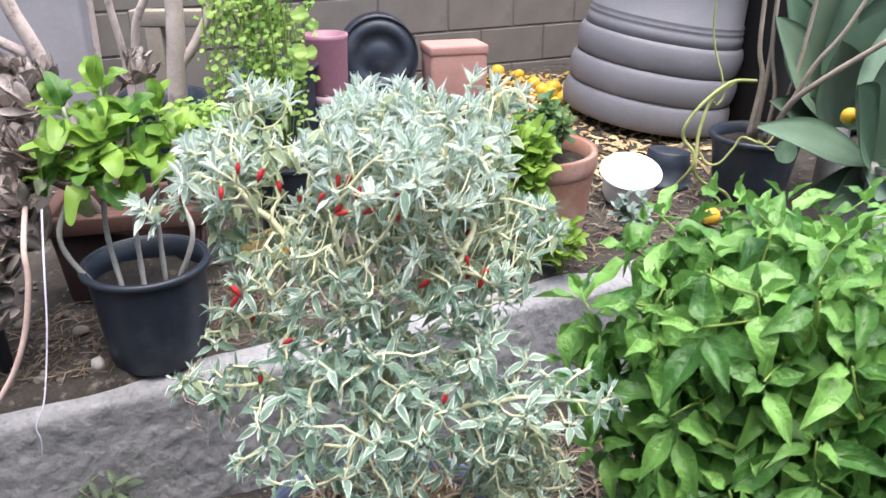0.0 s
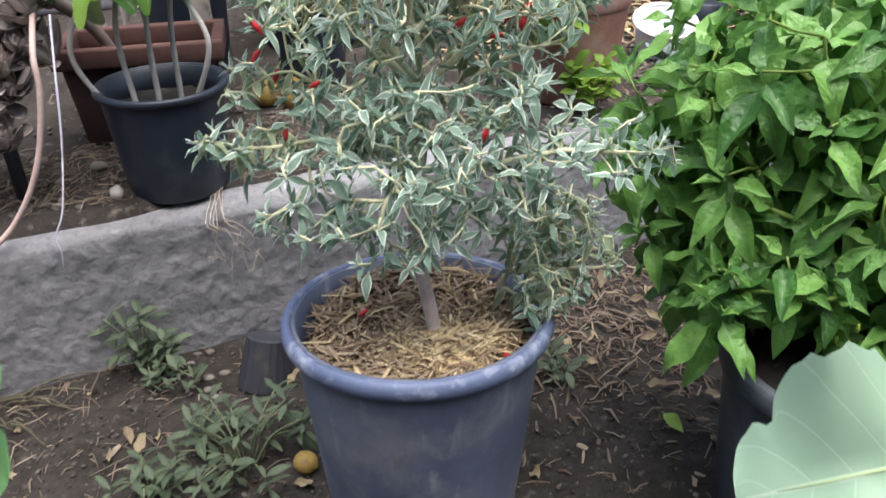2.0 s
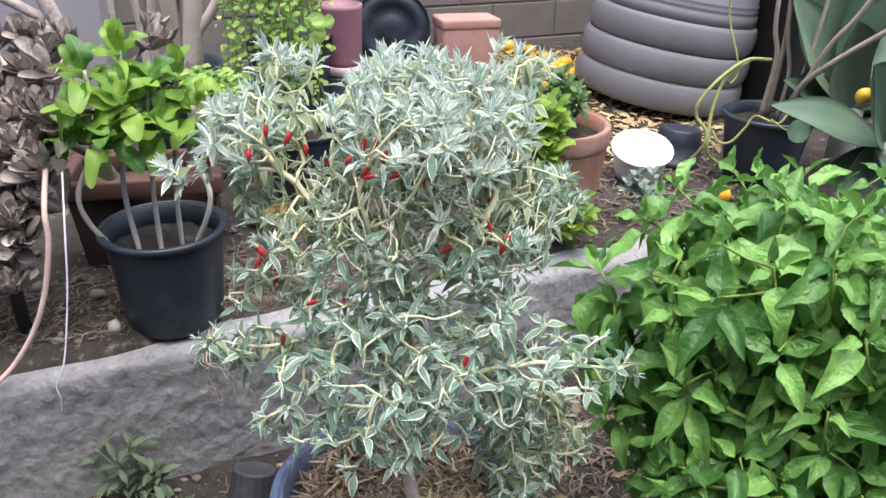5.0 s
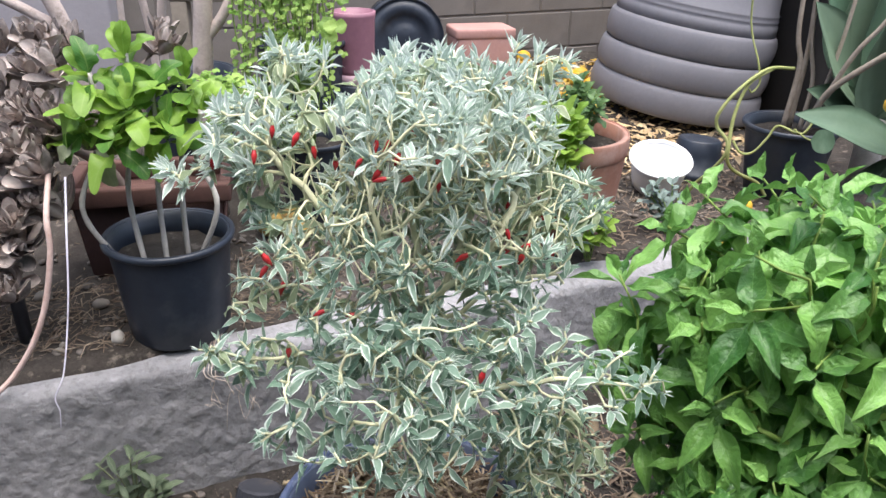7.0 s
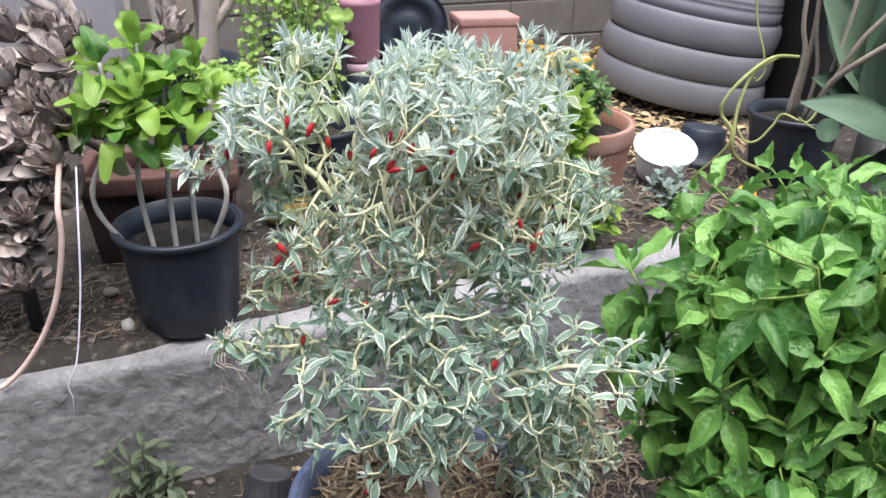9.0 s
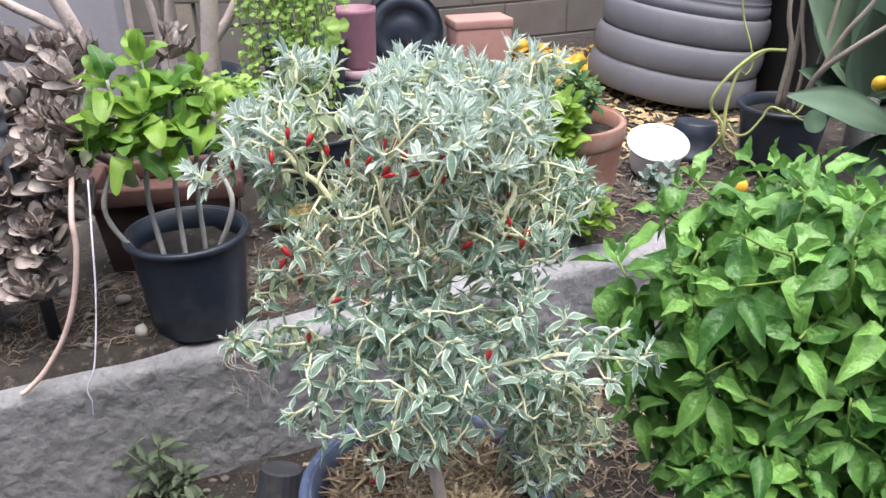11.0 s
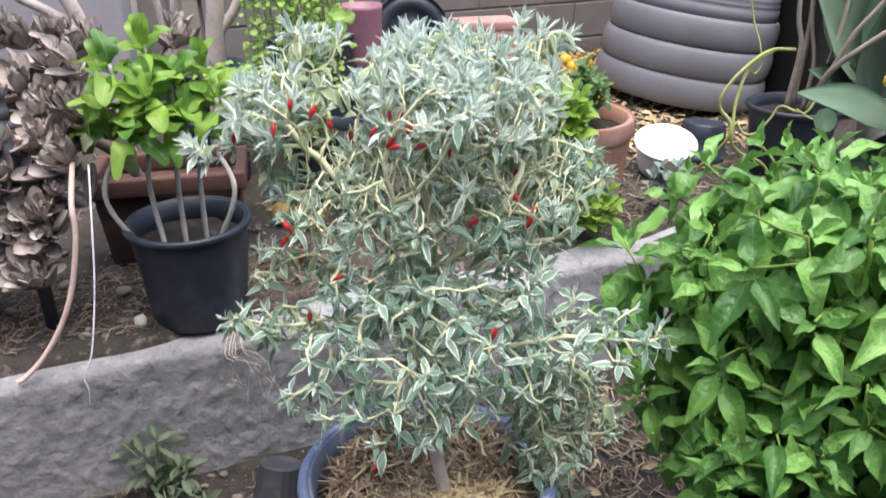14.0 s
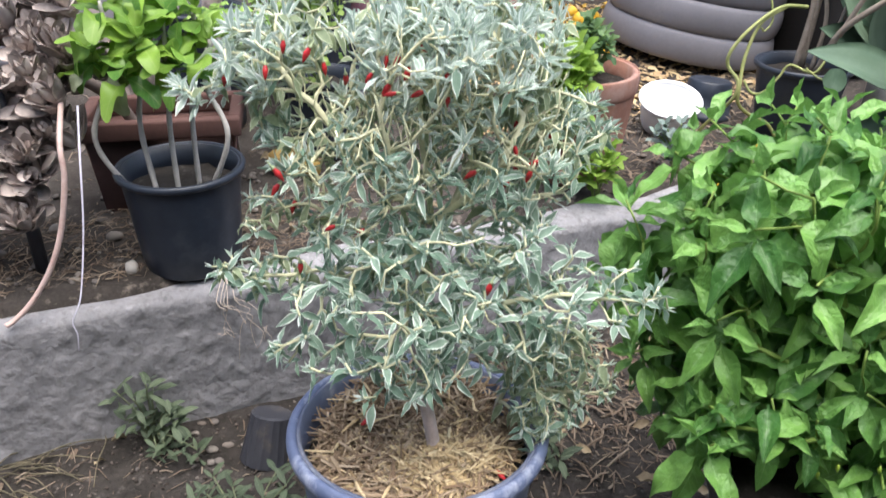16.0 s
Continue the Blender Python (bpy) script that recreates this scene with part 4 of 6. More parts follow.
trunk = [Vector((-0.006, -0.012, -0.03)), Vector((-0.008, -0.01, 0.02)), Vector((-0.014, -0.004, 0.06)), Vector((-0.024, 0.005, 0.11)), Vector((-0.034, 0.014, 0.16)), Vector((-0.036, 0.025, 0.21)), Vector((-0.03, 0.035, 0.26)), Vector((-0.022, 0.045, 0.31)), Vector((-0.018, 0.06, 0.36)), Vector((-0.018, 0.07, 0.40))]
SCAFFOLD = ((9, ((-0.10, 0.07, 0.47), (-0.17, 0.08, 0.55), (-0.23, 0.09, 0.62))), (8, ((-0.08, 0.12, 0.48), (-0.14, 0.16, 0.57))), (9, ((-0.03, 0.10, 0.50), (-0.04, 0.11, 0.60))), (9, ((0.05, 0.07, 0.46), (0.09, 0.06, 0.53), (0.13, 0.10, 0.60))),
         (8, ((0.04, 0.13, 0.48), (0.09, 0.19, 0.59))), (9, ((-0.06, 0.03, 0.48), (-0.08, 0.01, 0.57))), (8, ((0.06, 0.05, 0.42), (0.12, 0.06, 0.46))),
         (6, ((-0.10, 0.03, 0.33), (-0.20, 0.03, 0.335))), (7, ((-0.12, 0.05, 0.39), (-0.20, 0.07, 0.42))), (6, ((0.06, -0.02, 0.31), (0.15, -0.03, 0.335), (0.22, -0.03, 0.335))), (6, ((-0.05, -0.05, 0.31), (-0.07, -0.09, 0.27))), (7, ((-0.03, -0.02, 0.40),)))

def twig_r(i):
    return min(0.0066, 0.0017 * load[i] ** 0.27)


def grown(parent, lines, pos, radius, mat, label, singles):
    """Each longer branch is a part; the finest twigs are joined."""
    made = sorted(lines, key=lambda line: -load[line[0 if len(line) < 2 else 1]])
    for line in made[:singles]:
        put("branch", mesh_of("branch", *tube([pos[i] for i in line], [min(radius(i), radius(line[1]) * 1.05) for i in line], 6)), mat, parent, label)
    if made[singles:]:
        put("brushwood", mesh_of("brushwood", *joined([tube([pos[i] for i in line], [min(radius(i), radius(line[1]) * 1.05) for i in line], 5) for line in made[singles:]])), mat, parent, label, kind="stuff")


_tr = curve_through(trunk, 4)
put("trunk", mesh_of("trunk", *tube(_tr, [0.0118 - 0.0033 * i / len(_tr) for i in range(len(_tr))], 10)), bark_mat, frost, "woody pale trunk")
side_stem = [Vector((0.088, 0.085, -0.05)), Vector((0.096, 0.086, 0.0)), Vector((0.102, 0.09, 0.04)), Vector((0.118, 0.085, 0.09)), Vector((0.13, 0.08, 0.14))]
put("side_stem", mesh_of("side_stem", *tube(curve_through(side_stem, 4), [0.0065 - 0.0002 * k for k in range(17)], 8)), bark_mat, frost, "pale woody side stem")
shapes = [leaf_shape("frost_leaf", 0.195, 0.6, 0.12, 7, 0.34, -0.35, 0.2, 1, 0.05, 0.2, seed=1), leaf_shape("frost_leaf", 0.205, 0.5, 0.35, 7, 0.34, -0.35, 0.4, 1, 0.05, 0.8, seed=2),
          leaf_shape("frost_leaf", 0.165, 0.8, -0.18, 7, 0.34, -0.35, 0.4, 1, 0.05, -0.8, seed=3), leaf_shape("frost_leaf", 0.28, 0.5, 0.45, 8, 0.36, -0.35, 0.25, 1, 0.10, 0.4, seed=4),
          leaf_shape("frost_leaf", 0.28, 0.55, 0.2, 8, 0.36, -0.35, 0.3, 1, 0.10, -0.5, seed=5)]
places, old_places, lit_young_places = [], [], []
for stem, limbs, blobs, kill in ((trunk, SCAFFOLD, UPPER + LOWER, 0.0205), (side_stem, (), SIDE, 0.017)):
    droop = stem is side_stem
    pos, lines, load, kids = colonise(stem, limbs, targets(blobs), 0.6, kill, 0.020, rnd)
    grown(frost, lines, pos, twig_r, stem_mat, "pale downy forking branch", 60 if droop else 220)
    for line in lines:
        tip, way = pos[line[-1]], (pos[line[-1]] - pos[line[-2]]).normalized()
        low = tip.z < 0.47
        inside = 0.44 < tip.z < 0.65 and abs(tip.x + 0.02) < 0.21 and -0.03 < tip.y < 0.20 and rnd.random() < (0.85 if tip.z < 0.6 else 0.5)
        way = (way * 0.6 + Vector((tip.x * 0.5, -0.15, 0.5))).normalized()
        base = frame_of(way, (0.2, -0.1, 1))
        n = rnd.randint(2, 3) if inside else (rnd.randint(7, 9) if low else rnd.randint(11, 14))
        for k in range(n):
            s = (k + 0.6 * (n < 4)) / max(2, n - 1)
            a = k * 2.39996 + rnd.uniform(-0.3, 0.3)
            el = radians(78 - (80 if low else 54) * s + rnd.uniform(-14, 14))
            d = base @ Vector((math.cos(el) * math.cos(a), math.sin(el), math.cos(el) * math.sin(a)))
            size = 0.014 + 0.025 * math.sin(math.pi * (0.1 + 0.45 * s)) * rnd.uniform(0.55, 1.3)
            if low:
                size = 0.014 + (0.020 if droop else 0.035) * s * rnd.uniform(0.5, 1.2)
            up = way * 0.9 + Vector((rnd.uniform(-0.5, 0.5), rnd.uniform(-0.5, 0.5), 0.6)) - d * 0.2
            # all tufts above 0.57 take the paler copy, top light put into colour
            (old_places if inside and tip.y > 0.08 else (lit_young_places if tip.z > 0.57 or s < 0.3 else places)).append((tip - way * 0.024 * s, d, up, size, rnd.choice((0, 1, 3, 4, 4) if low and s > 0.3 else (0, 1, 2, 2, 0))))
    for i in range(len(stem), len(pos)):                   # a hanging leaf or two at the forks
        if load[i] > 30 or not kids[i]:
            continue
        behind = pos[i].y > (0.07 if pos[i].z > 0.42 else 0.0)
        for _ in range(5 if behind else 2):
            if rnd.random() < (0.40 if behind else (0.06 if pos[i].z > 0.42 else 0.26)):
                d = turned(rnd, -0.85, 0.2)
                (old_places if behind else places).append((pos[i], d, (0, -0.2, 1), rnd.uniform(0.024, 0.048), rnd.choice((1, 3, 3, 4))))
    spurs = []
    for i in range(len(stem), len(pos)):                   # short thin side twigs inside the bush
        if load[i] < 40 and 0.47 < pos[i].z < 0.66 and abs(pos[i].x + 0.02) < 0.20 and not droop and rnd.random() < 0.5:
            d = turned(rnd, 0.3, 1.0)
            ln = rnd.uniform(0.02, 0.05)
            spurs.append(tube(curve_through([pos[i], pos[i] + d * ln * 0.5 + turned(rnd) * 0.005, pos[i] + d * ln + Vector((0, 0, ln * 0.3))], 2), [0.0013, 0.0012, 0.0011, 0.0010, 0.0009], 4))
            if rnd.random() < 0.35:
                (old_places if pos[i].y > 0.05 else lit_young_places).append((pos[i] + d * ln, (d + Vector((0, 0, 0.4))).normalized(), (0.2, -0.5, 0.6), rnd.uniform(0.014, 0.026), rnd.choice((0, 1, 2))))
    if spurs:
        put("brushwood", mesh_of("spurs", *joined(spurs)), stem_mat, frost, "fine pale side twigs", kind="stuff")
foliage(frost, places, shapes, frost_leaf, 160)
foliage(frost, lit_young_places, shapes, lit_young_leaf, 140, rest="young_foliage", label="whitish downy young leaf, coloured paler still for the light on top")
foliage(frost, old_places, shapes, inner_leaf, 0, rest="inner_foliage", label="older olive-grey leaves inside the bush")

FRUIT = ((-0.285, 1.06, 1.092, 0), (-0.249, 1.06, 1.083, 1), (-0.236, 1.08, 1.058, 0), (-0.376, 1.08, 1.036, 0), (-0.144, 1.05, 1.078, 0), (-0.126, 1.05, 1.078, 1), (-0.102, 1.06, 1.094, 0),
         (-0.066, 1.02, 1.066, 0), (-0.126, 1.0, 1.041, 2), (-0.091, 1.02, 1.038, 2), (-0.043, 1.08, 1.112, 0), (-0.198, 1.03, 1.056, 0), (-0.017, 1.03, 0.922, 2))
FRUIT_MORE = ((-0.16, 1.02, 1.062, 1), (-0.11, 1.02, 1.072, 0), (-0.135, 1.0, 1.055, 0), (-0.06, 1.0, 1.04, 0), (0.02, 1.04, 1.05, 0), (0.07, 1.03, 0.94, 2), (0.10, 1.05, 0.93, 0), (-0.31, 1.05, 1.06, 0), (-0.30, 1.0, 0.93, 0))
FRUIT_LOW = ((0.033, 1.04, 0.959, 0), (0.06, 1.05, 0.919, 0), (0.042, 1.06, 0.922, 1), (0.032, 1.05, 0.894, 2), (0.088, 1.1, 0.956, 0), (0.04, 1.1, 0.975, 0), (-0.313, 1.08, 0.871, 1), (-0.293, 1.09, 0.84, 1),
             (-0.212, 0.98, 0.854, 2), (-0.173, 1.0, 0.839, 2), (-0.273, 1.0, 0.782, 0), (0.005, 0.9, 0.818, 0))


def pepper_pod(length, radius, bend):
    pts, rad = [], []
    for k in range(9):
        s = k / 8
        pts.append((bend * s * s, 0, -length * s))
        rad.append(radius * (0.55 + 0.9 * s if s < 0.35 else 1.0 - 0.95 * ((s - 0.35) / 0.65) ** 1.8) if k < 8 else radius * 0.06)
    return tube(pts, rad, 10)


pod = mesh_of("pod", *pepper_pod(0.027, 0.0052, 0.004))
pod.materials.append(fruit_mat)
cap = mesh_of("calyx", *lathe([(0.0010, 0.012), (0.0012, 0.004), (0.0032, 0.001), (0.0038, -0.002), (0.002, -0.0015)], 8))
cap.materials.append(calyx_mat)
for x, y, z, k in FRUIT + FRUIT_MORE + FRUIT_LOW:
    turn = (rnd.uniform(-35, 25), rnd.uniform(-30, 30), rnd.uniform(0, 360)) if k == 0 else ((rnd.uniform(-20, 0), rnd.uniform(25, 45), 0) if k == 1 else (rnd.uniform(-20, 20), rnd.uniform(60, 85), 0))
    s = rnd.uniform(0.68, 0.95)
    at = Matrix.LocRotScale(Vector((x, y, z)) - FROST + Vector((0, -0.026, 0.020)), Euler([radians(a) for a in turn]), (s, s, s))
    one = put("fruit", pod, fruit_mat, frost, "glossy red chilli", at)
    put("calyx", cap, calyx_mat, one)

for x, y, z, turn in ((0.045, 0.905, 0.452, 40), (-0.20, 1.02, 0.452, -30)):
    ob = put("fallen_chilli", pod, fruit_mat)
    ob.matrix_basis = Matrix.LocRotScale((x, y, z), Euler((radians(90), 0, radians(turn))), (0.9, 0.9, 0.9))
    tagged(ob, "shrivelled red chilli fallen on straw", "chilli", "fallen chillies")

# ---- leafy green pepper plant ----
rnd = random.Random(8)
LEAFY = Vector((0.615, 1.0, 0.355))
leafy_plant = thing("green_pepper_plant", LEAFY, "dense bright green pepper plant with broad pointed leaves", "pepper plant")
tips, places = [], []
shapes = [leaf_shape("pepper_leaf", 0.39, 0.55, 0.28, 12, 0.29, -0.4, 0.45, 2, 0.08, 0.3, seed=1), leaf_shape("pepper_leaf", 0.43, 0.45, 0.5, 12, 0.30, -0.4, 0.55, 2, 0.10, -0.5, seed=2),
          leaf_shape("pepper_leaf", 0.33, 0.9, 0.10, 12, 0.30, -0.4, 0.45, 2, 0.08, -0.6, seed=3), leaf_shape("pepper_leaf", 0.42, 0.6, 0.75, 12, 0.29, -0.4, 0.5, 2, 0.10, 0.5, seed=4)]
C, RAD = Vector((0.648, 1.19, 0.675)), Vector((0.425, 0.28, 0.315))
sprigs = []
while len(sprigs) < 190:                   # growing tips, evenly spread over the crown
    best, far = None, -1
    for _ in range(4):
        q = Vector((rnd.uniform(-1, 1), rnd.uniform(-1, 1), rnd.uniform(-1, 1)))
        n4 = (q.x ** 4 + q.y ** 4 + q.z ** 4) ** 0.25 * 0.45 + q.length * 0.55
        q = q / n4 * rnd.uniform(0.60, 1.0)
        if q.z < -0.75 or (q.y > 0.55 and q.z < 0.3) or (-0.75 < q.x < -0.1 and q.y > 0.5 and q.z > 0.5):
            continue
        q.z += 0.10 * noise.noise((q.x * 2.6, q.y * 2.6, 4.0)) if q.z > 0 else 0
        p = C + Vector((q.x * RAD.x, q.y * RAD.y, q.z * RAD.z))
        d = min([(p - o[0]).length for o in sprigs] + [1.0])
        if d > far:
            best, far = (p, q), d
    if best:
        sprigs.append(best)
for k in range(40):                        # low shoots over the pot's rim
    p = in_blob((0.57, 0.935, 0.52), (0.28, 0.05, 0.12)) if k < 16 else (in_blob((0.74, 0.90, 0.47), (0.16, 0.05, 0.08)) if k < 28 else in_blob((0.72, 0.845, 0.455), (0.19, 0.035, 0.04)))
    sprigs.append((p, Vector(((p.x - 0.6) * 2, -1, -0.5))))
for p, q in sprigs:
    out = Vector((q.x / RAD.x, q.y / RAD.y, 0)).normalized()
    top = max(0.0, min(1.0, q.z))
    axis = (out * (0.75 - 0.45 * top) + Vector((rnd.uniform(-0.25, 0.25), rnd.uniform(-0.25, 0.25), 0.75))).normalized()
    base = axis.to_track_quat("Z", "Y").to_matrix()
    tips.append(p - LEAFY)
    grown_leaf = rnd.uniform(0.085, 0.135) * (1.0 if q.z > -0.4 else 0.85)
    n = rnd.randint(9, 11)
    a0 = rnd.uniform(0, 6.28)
    for j in range(n):
        s = j / (n - 1)
        a = a0 + j * 2.39996 + rnd.uniform(-0.3, 0.3)
        el = radians(66 - 106 * s ** 0.7 + rnd.uniform(-15, 15))
        d = base @ Vector((math.cos(el) * math.cos(a), math.cos(el) * math.sin(a), math.sin(el)))
        size = (0.045 + (grown_leaf - 0.045) * min(1.0, s * 2.0)) * rnd.uniform(0.75, 1.15)
        if d.y > 0.75 and s > 0.5:
            continue
        d = (d + Vector((0, 0, -0.8 * s * rnd.random() * (1.2 - top)))).normalized()
        places.append((p - LEAFY - axis * (0.065 * s) + d * 0.008, d, axis + Vector((rnd.uniform(-0.35, 0.35), rnd.uniform(-0.35, 0.35), 0.5)), size, (2, 0, 2)[j % 3] if s < 0.3 else rnd.randrange(4)))
for k in range(260):                       # older leaves inside the crown
    q = in_blob((0, 0, 0), (0.72, 0.72, 0.72))
    p = C + Vector((q.x * RAD.x, q.y * RAD.y, q.z * RAD.z))
    d = Vector((q.x + rnd.uniform(-0.5, 0.5), q.y - 0.4, rnd.uniform(-0.8, 0.0))).normalized()
    places.append((p - LEAFY, d, Vector((rnd.uniform(-0.4, 0.4), -0.3, 0.9)), rnd.uniform(0.07, 0.10), rnd.randrange(4)))
trunk = [Vector((0, 0, -0.02)), Vector((0.005, 0.0, 0.06)), Vector((0.0, 0.01, 0.13)), Vector((0.01, 0.02, 0.20))]
pos, lines, load, par = grow(LEAFY, tips, trunk, 0.4, 0.1, rnd)
put("trunk", mesh_of("trunk", *tube(curve_through(trunk, 4), [0.012 - 0.0003 * i for i in range(13)], 10)), green_stem_mat, leafy_plant)
grown(leafy_plant, lines, pos, lambda i: min(0.007, 0.0013 + 0.0007 * load[i] ** 0.6), green_stem_mat, "green forking stem", 200)
foliage(leafy_plant, places, shapes, pepper_leaf, 300, near=lambda p: p.y - 0.4 * p.z)
for k in range(7):
    p = in_blob((0.62, 0.92, 0.55), (0.22, 0.06, 0.16)) - LEAFY
    put("fruit", mesh_of("bud", *pepper_pod(0.017, 0.0035, 0.002)), green_fruit_mat if k != 3 else lemon_mat, leafy_plant, "small unripe chilli", Matrix.Translation(p))

# ---- soft green plant in the nursery pot ----
rnd = random.Random(21)
SOFT = NURSERY + Vector((0, 0, 0.205))
soft = thing("soft_leaf_plant", SOFT, "lush lime-green plant on bare scarred grey stems", "plant")
heads = [Vector(h) - SOFT for h in ((-0.815, 1.64, 1.03), (-0.755, 1.70, 1.06), (-0.70, 1.68, 0.985), (-0.645, 1.73, 1.0), (-0.60, 1.68, 0.945), (-0.735, 1.62, 0.975), (-0.825, 1.60, 0.945), (-0.655, 1.62, 0.925), (-0.76, 1.59, 0.905))]
roots = [Vector((-0.09, -0.06, -0.01)), Vector((-0.04, -0.06, -0.01)), Vector((0.005, -0.045, -0.01)), Vector((0.04, 0.0, -0.01)), Vector((0.075, -0.045, -0.01))]
bends = [Vector((-0.075, -0.03, 0.0)), Vector((-0.03, 0, 0.02)), Vector((-0.005, 0, 0.02)), Vector((0.0, 0, 0.02)), Vector((0.07, -0.03, 0.03))]
for i, r0 in enumerate(roots):
    h = heads[(0, 1, 2, 3, 4)[i]]
    pts = curve_through([r0, r0 * 0.6 + h * 0.25 + Vector((0.0, 0, 0.04)) + bends[i], r0 * 0.25 + h * 0.65 + Vector((0, 0, 0.03)), h], 8)
    rad = [0.0064 - 0.0015 * k / len(pts) + 0.0008 * (k % 3 == 0) for k in range(len(pts))]
    put("stem", mesh_of("stem", *tube(pts, rad, 9)), scar_stem_mat, soft, "bare grey stem with leaf scars")
for i, j in ((5, 2), (6, 0), (7, 4), (8, 1)):
    pts = curve_through([heads[j] * 0.7 + Vector((0, 0, 0.02)), heads[j] * 0.4 + heads[i] * 0.5, heads[i]], 6)
    put("stem", mesh_of("stem", *tube(pts, [0.005] * len(pts), 8)), green_stem_mat, soft)
shapes = [leaf_shape("soft_leaf", 0.46, 0.25, 0.25, 11, 0.62, 0.9, 0.35, 2, 0.05, 0.2, seed=1), leaf_shape("soft_leaf", 0.52, 0.15, 0.55, 11, 0.64, 0.95, 0.5, 2, 0.05, -0.3, seed=2), leaf_shape("soft_leaf", 0.40, 0.45, 0.05, 11, 0.64, 0.9, 0.4, 2, 0.05, 0.5, seed=3),
          leaf_shape("soft_leaf", 0.50, 0.3, 0.75, 11, 0.58, 0.8, 0.6, 2, 0.05, 0.3, seed=4)]
places = []
for h in heads:
    n = 12
    a0 = rnd.uniform(0, 6.28)
    for k in range(n):
        s = k / (n - 1)
        a = a0 + k * 2.39996 + rnd.uniform(-0.4, 0.4)
        el = radians(80 - 100 * s + rnd.uniform(-18, 18))
        d = Vector((math.cos(el) * math.cos(a), math.cos(el) * math.sin(a), math.sin(el)))
        places.append((h + Vector((0, 0, -0.04 * s)), d, Vector((0, 0, 1)) + d * -0.2 + Vector((rnd.uniform(-0.4, 0.4), -0.3, 0)), rnd.uniform(0.055, 0.085) + 0.045 * s * rnd.random(), rnd.randrange(4)))
foliage(soft, places, shapes, bright_leaf, 300)
odd = [Vector(p) - SOFT for p in ((-0.80, 1.585, 0.975), (-0.815, 1.60, 0.965), (-0.755, 1.69, 1.055), (-0.79, 1.58, 0.90), (-0.845, 1.59, 0.90), (-0.68, 1.60, 0.90))]
for p, d, up, size, k, mat, label in (
        (odd[0], (-0.75, -0.35, -0.25), (-0.2, -0.6, 0.8), 0.105, 3, lime_leaf, "large yellow-green drooping leaf"), (odd[1], (-0.35, -0.3, -0.9), (-0.3, -0.9, 0.2), 0.10, 1, lime_leaf, "large yellow-green drooping leaf"),
        (odd[2], (0.15, -0.2, 0.95), (0.3, -0.9, 0.2), 0.075, 0, lime_leaf, "yellow-green young leaf"), (odd[3], (0.15, -0.3, -1.0), (-0.2, -0.9, 0.2), 0.10, 0, wilted_leaf, "wilted grey-olive hanging leaf"),
        (odd[4], (-0.6, -0.3, -0.6), (-0.3, -0.7, 0.6), 0.06, 0, wilted_leaf, "wilted grey-olive hanging leaf"), (odd[5], (0.3, -0.3, -0.6), (0.2, -0.8, 0.5), 0.045, 3, lime_leaf, "small yellow leaf")):
    put("leaf", mesh_of("soft_leaf", *shapes[k][1:]), mat, soft, label, Matrix.LocRotScale(p, frame_of(d, up).to_quaternion(), (size, size, size)))


# ---- grey-brown rosette succulents ----
ghost_shape = leaf_shape("ghost_leaf", 0.46, 0.40, -0.22, 7, 0.64, 0.75, 0.08, 2, 0.0, 0.2, thick=0.13, seed=1)
ghost_me = mesh_of("ghost_leaf", *ghost_shape[1:])
ghost_me.materials.append(ghost_leaf)
rnd = random.Random(31)
GHOST = Vector((-0.95, 2.05, 0.58))
ghost = thing("ghost_succulent", GHOST, "sprawling grey-brown rosette succulents spilling from a trough", "succulent")


def rosette(parent, line, head, way, size, leaves, cup, r_):
    """One bare stalk with a rosette of thick leaves at its end."""
    stalk = put("stalk", mesh_of("stalk", *tube(line, [0.006] * len(line), 7)), ghost_stalk, parent, "bare woody grey-brown stalk")
    turn = way.to_track_quat("Z", "Y").to_matrix()
    for k in range(leaves):
        s = k / (leaves - 1)
        a = k * 2.39996 + r_.uniform(-0.5, 0.5)
        el = radians(80 - 66 * s + cup + r_.uniform(-18, 18))
        d = Vector((math.cos(el) * math.cos(a), math.cos(el) * math.sin(a), math.sin(el)))
        q = size * (0.4 + 0.6 * s ** 0.6) * r_.uniform(0.8, 1.15)
        put("leaf", ghost_me, ghost_leaf, stalk, "", Matrix.LocRotScale(head + turn @ Vector((0, 0, -0.35 * s * size)), (turn @ frame_of(d, Vector((0, 0, 1)) - d * 0.3)).to_quaternion(), (q, q, q)))


